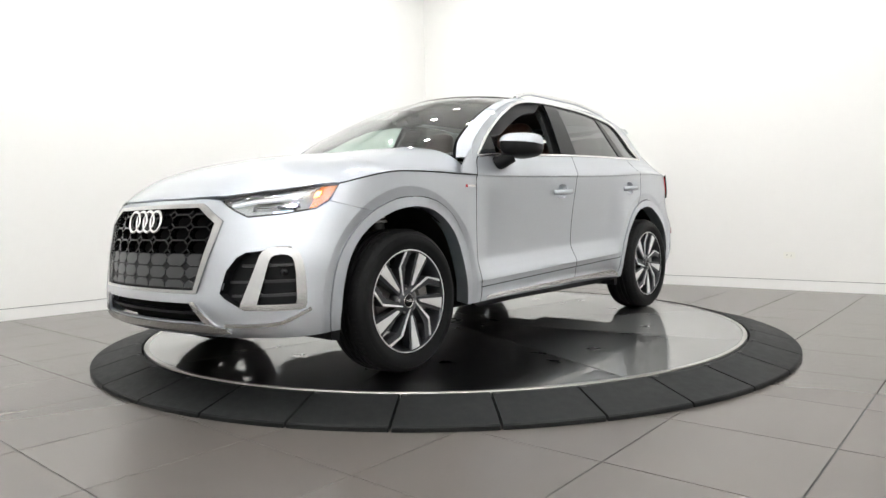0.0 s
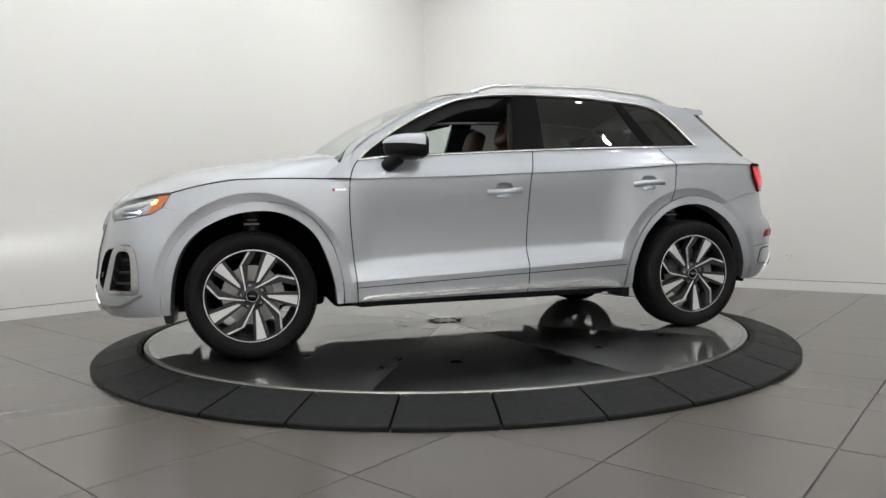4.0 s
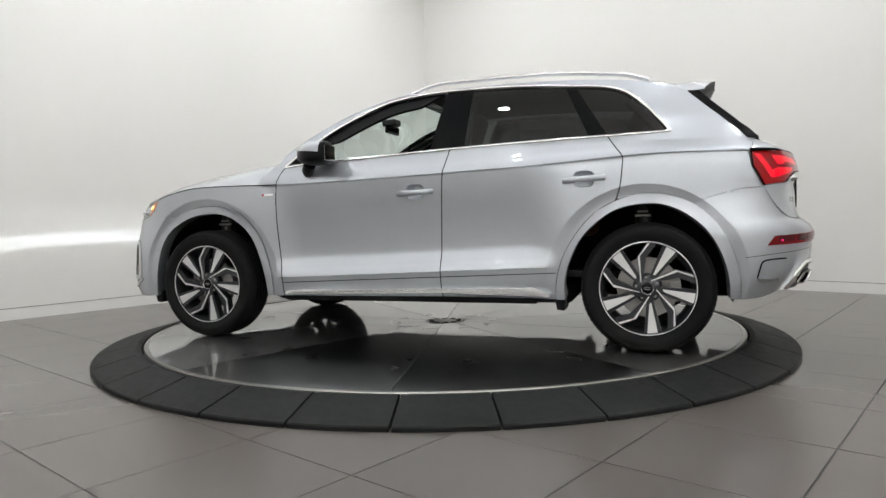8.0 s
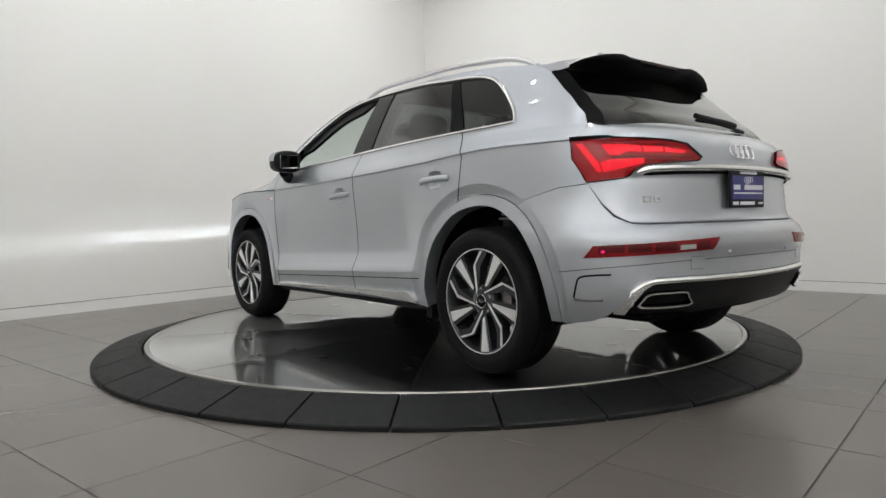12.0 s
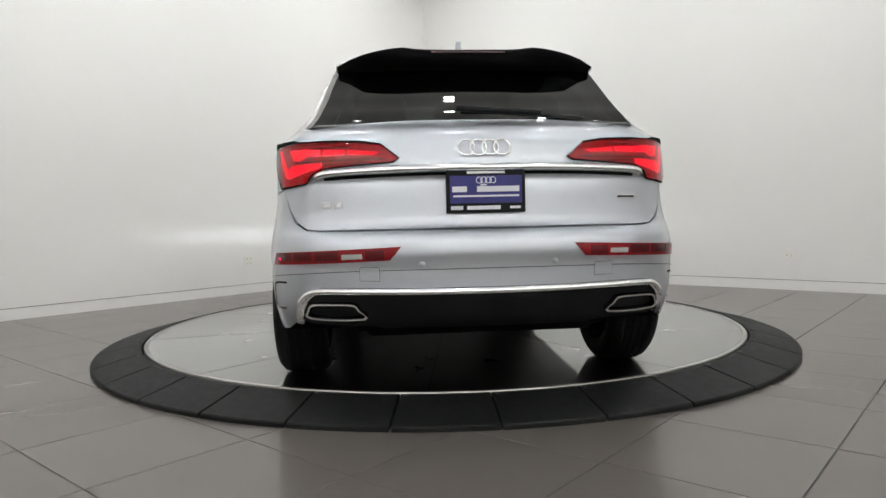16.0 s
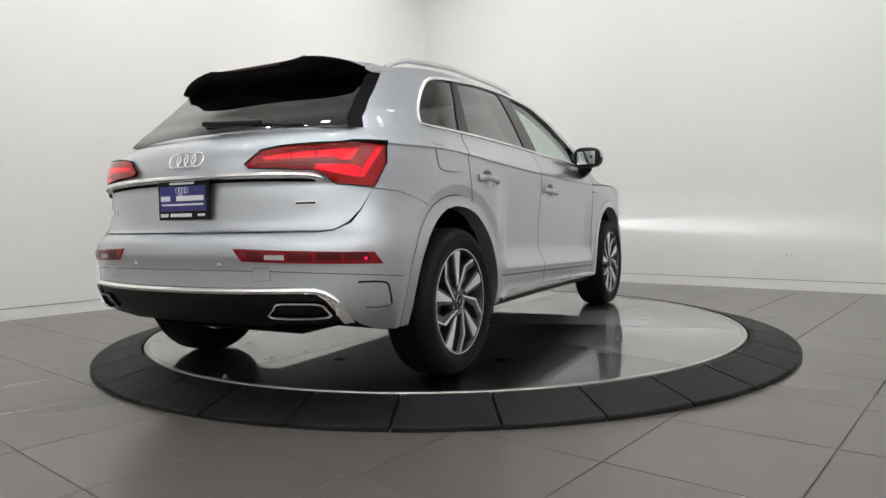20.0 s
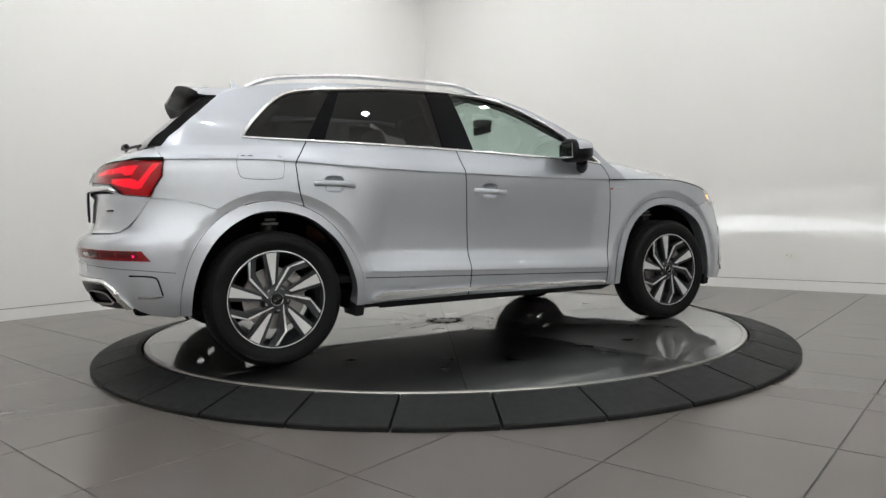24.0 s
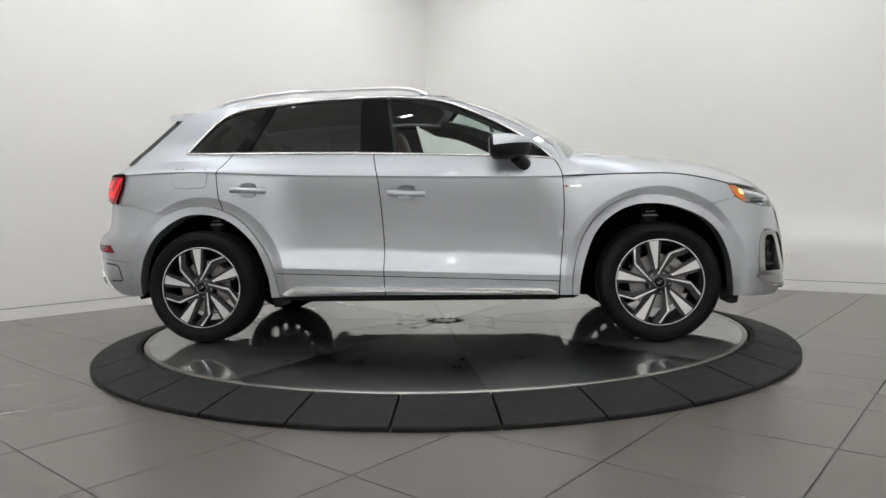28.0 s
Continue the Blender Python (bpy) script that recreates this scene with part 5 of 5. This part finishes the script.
def make_wheel():
    """A wheel round the y axis, its face towards +y, its middle at the origin."""
    wheel = new("wheel")
    wheel.parent = car
    h = .1175
    prof = [(.247, -h + .012), (.262, -h + .004), (.290, -h - .003), (.318, -h - .004), (.338, -h + .008), (.349, -h + .022), (R_TYRE - .0025, -h + .040)]
    for g in (-.052, -.018, .018, .052):
        prof += [(R_TYRE, g - .0060), (R_TYRE - .008, g - .0045), (R_TYRE - .008, g + .0045), (R_TYRE, g + .0060)]
    prof += [(R_TYRE - .0025, h - .040), (.349, h - .022), (.338, h - .008), (.326, h + .003), (.318, h + .0035), (.316, h + .0045), (.292, h + .0045), (.290, h + .0035), (.272, h + .001), (.262, h - .004), (.247, h - .012)]
    tyre = spun_part("tyre", prof, TYRE, wheel, "black road tyre with moulded sidewall", steps=72)
    # shoulder blocks round the tread
    v, f = [], []
    for i in range(72):
        a = 2 * math.pi * i / 72
        for side in (1, -1):
            m = Matrix.Rotation(-a, 4, "Y")
            k = len(v)
            for dx in (-.012, .012):
                for r, y in ((R_TYRE - .006, h - .030), (.347, h - .0165), (R_TYRE + .0005, .075), (R_TYRE - .006, .075)):
                    v.append(m @ Vector((r, y * side, dx)))
            f += [(k, k + 1, k + 2, k + 3), (k + 7, k + 6, k + 5, k + 4), (k + 1, k + 5, k + 6, k + 2), (k, k + 4, k + 5, k + 1), (k + 2, k + 6, k + 7, k + 3)]
    tagged(link_mesh("tread", v, f, TYRE, tyre, smooth=False), kind="stuff")
    rim = spun_part("rim", [(.232, -.105), (.228, -.06), (.222, 0), (.228, .05), (.240, .082), (.247, .094), (R_RIM - .003, .100), (R_RIM, .104), (R_RIM - .002, .109), (R_RIM - .009, .110), (R_RIM - .013, .103), (.240, .090), (.238, .05)],
                    ALLOY_DARK, wheel, "anthracite alloy wheel with machined faces", steps=72)
    spun_part("rim_lip", [(R_RIM - .0080, .1045), (R_RIM - .0070, .1105), (R_RIM - .0015, .1100), (R_RIM + .0006, .1045)], ALLOY, rim, steps=72)

    def depth(r):
        return .098 + .006 * (r / .25)

    def blade(pts, thick, name, material, low=.040, owner=rim, shift=0.0):
        """A spoke piece: outline in (radius, angle in degrees), faced at depth(r)."""
        bm = bmesh.new()
        hi, lo = [], []
        for r, a in pts:
            c, s = math.cos(radians(a)), math.sin(radians(a))
            hi.append(bm.verts.new((r * c, depth(r) + shift, r * s)))
            lo.append(bm.verts.new((r * c, depth(r) - low, r * s)))
        bm.faces.new(hi)
        for i in range(len(hi)):
            j = (i + 1) % len(hi)
            bm.faces.new((hi[i], hi[j], lo[j], lo[i]))
        return part(name, bm, material, owner)

    for k in range(5):
        a = 72 * k
        # a broad bright blade, widening towards the rim, on a dark core
        blade([(.078, a + 107.5), (.086, a + 116), (.2500, a + 122.6), (.2503, a + 116), (.2500, a + 109.8)], 0, "spoke", ALLOY)
        blade([(.060, a + 96), (.076, a + 126), (.2470, a + 126.5), (.2474, a + 116), (.2470, a + 105)], 0, "spoke_core", ALLOY_DARK, low=.055, shift=-.005)
        # a slim bent spoke with a bright face
        blade([(.040, a + 27), (.1765, a + 69.6), (.2500, a + 87.0), (.2500, a + 90.2), (.1800, a + 73.8), (.046, a + 45)], 0, "spoke", ALLOY)
        blade([(.040, a + 22), (.1765, a + 68.5), (.2468, a + 85.5), (.2470, a + 97.5), (.170, a + 84), (.050, a + 58)], 0, "spoke_core", ALLOY_DARK, low=.055, shift=-.006)
        bolt_a = radians(a + 79)
        spun_part("bolt", [(.0001, .096), (.0085, .096), (.0115, .091), (.0115, .07)], DISC_IRON, rim, steps=12, at=(.057 * math.cos(bolt_a), 0, .057 * math.sin(bolt_a)))
    spun_part("hub", [(.036, .1025), (.068, .092), (.078, .078), (.080, .045)], ALLOY_DARK, rim, steps=40)
    cap = spun_part("centre_cap", [(.0001, .1035), (.024, .1035), (.030, .1015), (.032, .094)], GLOSS_BLACK, rim, steps=32)
    for i in range(4):
        prof = [(.0062 + .0009 * math.cos(t), .1040 + .0008 * math.sin(t)) for t in np.linspace(0, 2 * math.pi, 7)[:-1]]
        o = spun_part("cap_ring", prof, CHROME, cap, steps=14, closed=True)
        o.location = ((i - 1.5) * .0088, 0, 0)
    spun_part("cap_edge", [(.0305, .1015), (.0325, .1030), (.0345, .1005)], CHROME, rim, steps=32)
    brake = spun_part("brake_disc", [(.070, .030), (.075, .038), (.165, .038), (.165, .014), (.07, .014)], DISC_IRON, wheel, steps=48)
    bm = bmesh.new()
    for i in range(7):
        t = radians(150 + 8 * i)
        box(bm, (.060, .075, .022), (0, 0, 0), .004, Matrix.Translation((.145 * math.cos(t), .028, .145 * math.sin(t))) @ Matrix.Rotation(-t, 4, "Y"))
    part("brake_caliper", bm, DISC_IRON, wheel)
    bm = bmesh.new()
    box(bm, (.05, .14, .05), (0, -.06, 0), .01)
    part("axle_stub", bm, LINER, wheel)
    return wheel


def place_wheel(w, x, sgn, spin_by):
    m = Matrix.Translation((x, sgn * .806, R_TYRE)) @ Matrix.Rotation(0 if sgn > 0 else math.pi, 4, "Z") @ Matrix.Rotation(radians(spin_by), 4, "Y")
    w.matrix_basis = m


first = make_wheel()
for x, sgn, spin_by in ((-1.41, 1, -4.0), (1.41, -1, 33.5), (-1.41, -1, 31.5)):
    place_wheel(copy_thing(first, Matrix.Identity(4)), x, sgn, spin_by)
place_wheel(first, 1.41, 1, 0)

# wheel wells and underbody
for x in (1.39, -1.395):
    for sgn in (1, -1):
        v, f = spun([(.457, -.058), (.462, -.12), (.462, -.42), (.10, -.43)], 26, "y", start=radians(-12), sweep=radians(204))
        m = Matrix.Translation((x, sgn * .925, .375)) @ Matrix.Diagonal((1, sgn, 1, 1))
        link_mesh("wheel_liner", [m @ Vector(p) for p in v], f, LINER, car)
        tube("spring_strut", [(x, sgn * .70, .52), (x + .01, sgn * .66, .82)], .045, SCREW, car, sides=12)
        bm = bmesh.new()
        box(bm, (.09, .03, .014), (x + .01, sgn * .70, .752), .004)
        box(bm, (.06, .03, .012), (x + .01, sgn * .70, .775), .004)
        part("suspension_arm", bm, DISC_IRON, car, "bare metal suspension arm")
        flap_x = x + (.455 if x > 0 else .46)
        prism_part("mud_flap", [(flap_x - .03, .30), (flap_x + .035, .30), (flap_x + .02, .225), (flap_x - .02, .22)], sgn * .66, sgn * .86, BLACK, car)
bm = bmesh.new()
box(bm, (1.95, 1.55, .10), (-.02, 0, .300), .03)
box(bm, (1.15, .98, .10), (1.55, 0, .285), .03)
box(bm, (1.05, .98, .12), (-1.55, 0, .33), .03)
part("underbody", bm, LINER, car)
for sgn in (1, -1):
    boxed("jack_rail", (1.55, .05, .04), (-.02, sgn * .79, .268), BLACK, car, bevel=.012)
boxed("muffler", (.20, 1.1, .11), (-1.98, 0, .345), LINER, car, bevel=.04)

# ---- door mirrors ----
for sgn in (1, -1):
    hold = new("door_mirror")
    hold.parent = car
    for name, mat, keep_up, grow in (("mirror_cap", PAINT, True, 1.0), ("mirror_base", BLACK, False, .975)):
        bm = bmesh.new()
        bmesh.ops.create_uvsphere(bm, u_segments=28, v_segments=18, radius=1)
        for v in bm.verts:
            n = v.co.copy()
            p = .66
            q = Vector([math.copysign(abs(c) ** p, c) for c in n])
            taper = 1 - .14 * (q.y + 1) * .5
            v.co = Vector((q.x * (.172 - .07 * q.y if q.x > 0 else .045), q.y * .104, q.z * .080 * taper)) * grow
        if keep_up:
            for co, no in (((0, 0, 0), (-.10, 0, 1)), ((-.008, 0, 0), (1, 0, .1))):
                bmesh.ops.bisect_plane(bm, geom=bm.verts[:] + bm.edges[:] + bm.faces[:], plane_co=co, plane_no=no, clear_inner=True)
        me_m = Matrix.Translation((.470, sgn * .998, 1.174)) @ Matrix.Diagonal((1, sgn, 1, 1)) @ Matrix.Rotation(radians(5), 4, "Z")
        bmesh.ops.transform(bm, matrix=me_m, verts=bm.verts)
        part(name, bm, mat, hold, smooth=True)
    bm = bmesh.new()
    box(bm, (.006, .132, .092), (.427, sgn * .998, 1.170), .002)
    part("mirror_glass", bm, MIRROR, hold, "mirror glass")
    tube("mirror_arm", [(.635, sgn * .880, 1.070), (.62, sgn * .92, 1.080), (.58, sgn * .965, 1.115)], .042, BLACK, hold, sides=12, flat=.9)

# ---- cabin ----
boxed("cabin_floor", (2.4, 1.45, .04), (-.35, 0, .42), CABIN, car)
liner = skin("headliner", [(-1.45, -.5), (-1.45, .5), (-.8, .585), (-.05, .59), (.05, .3), (.05, -.3), (-.05, -.59), (-.8, -.585)], HEADLINER, car, surf=roof, d=-.03, gap=0, lip=0, step=.12)
for sgn in (1, -1):
    turn = (lambda v: v) if sgn > 0 else flip
    skin("door_card", turn(slant([(.80, .45), (.80, 1.095), (-.296, 1.150), (-1.205, 1.18), (-1.205, .95), (-1.05, .88), (-.88, .72), (-.86, .45)])), CABIN, car, d=-.075, gap=0, lip=0, step=.08)
    ps = np.array(slant(PILLAR_A))
    q = [tuple(p) for p in body(ps[:, 0], ps[:, 1]) + np.array((-.02, -.045 if sgn > 0 else -.045, -.012))]
    tube("pillar_lining", [(a, b * sgn, c) for a, b, c in q], .030, HEADLINER, car, sides=8)
    skin("pillar_lining", turn(slant([(-.15, 1.16), (-.22, 1.53), (-.42, 1.535), (-.39, 1.165)])), CABIN, car, d=-.05, gap=0, lip=.03, step=.06)
    skin("pillar_lining", turn(slant([(-1.50, 1.215), (-1.30, 1.43), (-1.42, 1.47), (-1.85, 1.20)])), CABIN, car, d=-.05, gap=0, lip=.03, step=.06)


def cushion(name, size, m, material, parent):
    bm = bmesh.new()
    bmesh.ops.create_uvsphere(bm, u_segments=24, v_segments=16, radius=1)
    for v in bm.verts:
        q = [math.copysign(abs(c) ** .55, c) for c in v.co]
        v.co = Vector((q[0] * size[0], q[1] * size[1], q[2] * size[2])) * .5
    bmesh.ops.transform(bm, matrix=m, verts=bm.verts)
    return part(name, bm, material, parent, smooth=True)


for x, y in ((-.12, .37), (-.12, -.37)):
    seat = new("seat")
    seat.parent = car
    tagged(seat, "brown leather front seat with headrest")
    cushion("seat_base", (.52, .50, .16), Matrix.Translation((x + .25, y, .62)), LEATHER, seat)
    lean = Matrix.Translation((x + .02, y, .675)) @ Matrix.Rotation(radians(-20), 4, "Y")
    cushion("backrest", (.15, .50, .62), lean @ Matrix.Translation((0, 0, .29)), LEATHER, seat)
    cushion("headrest", (.12, .27, .20), lean @ Matrix.Translation((.02, 0, .70)), LEATHER, seat)
    for dy in (-.05, .05):
        tube("headrest_post", [lean @ Vector((.01, dy, .56)), lean @ Vector((.015, dy, .66))], .006, CHROME, seat, sides=6)
bench = new("rear_seat")
bench.parent = car
cushion("seat_base", (.50, 1.22, .18), Matrix.Translation((-.92, 0, .70)), LEATHER, bench)
lean = Matrix.Translation((-1.16, 0, .76)) @ Matrix.Rotation(radians(-22), 4, "Y")
cushion("backrest", (.14, 1.22, .56), lean @ Matrix.Translation((0, 0, .26)), LEATHER, bench)
for y in (-.40, 0, .40):
    cushion("headrest", (.10, .26, .17), lean @ Matrix.Translation((.02, y, .60)), LEATHER, bench)
boxed("dashboard", (.42, 1.45, .26), (.68, 0, .93), CABIN, car, bevel=.05)
boxed("instrument_hood", (.18, .34, .08), (.52, .37, 1.075), CABIN, car, bevel=.025)
boxed("centre_screen", (.015, .25, .14), (.47, 0, 1.095), GLOSS_BLACK, car, bevel=.004)
boxed("centre_console", (1.1, .22, .30), (.05, 0, .60), CABIN, car, bevel=.03)
wheel_m = Matrix.Translation((.335, .37, 1.005)) @ Matrix.Rotation(radians(-68), 4, "Y")
v, f = spun([(.185 + .016 * math.cos(a), .016 * math.sin(a)) for a in np.linspace(0, 2 * math.pi, 9)[:-1]], 36, "z", closed=True)
steering = link_mesh("steering_wheel", [wheel_m @ Vector(p) for p in v], f, CABIN, car, "black leather steering wheel")
bm = bmesh.new()
box(bm, (.10, .13, .05), (0, 0, -.01), .02, wheel_m)
box(bm, (.03, .36, .02), (0, 0, -.005), .006, wheel_m)
box(bm, (.17, .03, .02), (-.09, 0, -.005), .006, wheel_m)
part("steering_boss", bm, CABIN, steering)
boxed("rear_view_mirror", (.03, .23, .065), (.415, 0, 1.425), GLOSS_BLACK, car, bevel=.012)
tube("mirror_stalk", [(.42, 0, 1.43), (.46, 0, 1.475)], .014, CABIN, car, sides=8)
boxed("sensor_housing", (.12, .10, .05), (.42, 0, 1.475), CABIN, car, bevel=.015)


# ---- floor tiles, in line with the walls ----
tile_me = tile_mesh(.5965, .5965)
PITCH, AT_U, AT_V, TILE_TURN = .602, -2.92, -2.74, 49.8
spin = Matrix.Rotation(radians(TILE_TURN), 4, "Z")
rest_v, rest_f = [], []
for i in range(-14, 26):
    for j in range(-14, 20):
        c = spin @ Vector((AT_U + PITCH * (i + .5), AT_V + PITCH * (j + .5), FLOOR_Z))
        q = ROOM.inverted() @ c
        if not (-RUN_U - .1 < q.x < .1 and -RUN_V - .1 < q.y < .1) or math.hypot(c.x, c.y) < 1.55:
            continue
        if c.y > -4.9 and abs(c.x) < 5.2:
            t = new("tile", tile_me)
            t.parent = floor
            t.location = c
            t.rotation_euler = (0, 0, radians(TILE_TURN))
        else:
            k = len(rest_v)
            rest_v += [c + spin.to_3x3() @ Vector((x * .2982, y * .2982, z)) for z in (0, -.012) for x, y in ((-1, -1), (1, -1), (1, 1), (-1, 1))]
            rest_f += [(k, k + 1, k + 2, k + 3)] + [(k + a, k + 4 + a, k + 4 + (a + 1) % 4, k + (a + 1) % 4) for a in range(4)]
tagged(link_mesh("tiles", rest_v, rest_f, TILE, floor, smooth=False), kind="stuff")


def motions():
    rows_disc, rows_car = [], []
    for k in range(57):
        t = k * .5
        m = pose(0, 0, 0, 0, 0, TURN_START + TURN_RATE * t)
        rows_disc.append((t, m))
        rows_car.append((t, m @ Matrix.Translation((CAR_AT[0], CAR_AT[1], 0))))
    walk(disc, rows_disc)
    walk(car, rows_car)


motions()
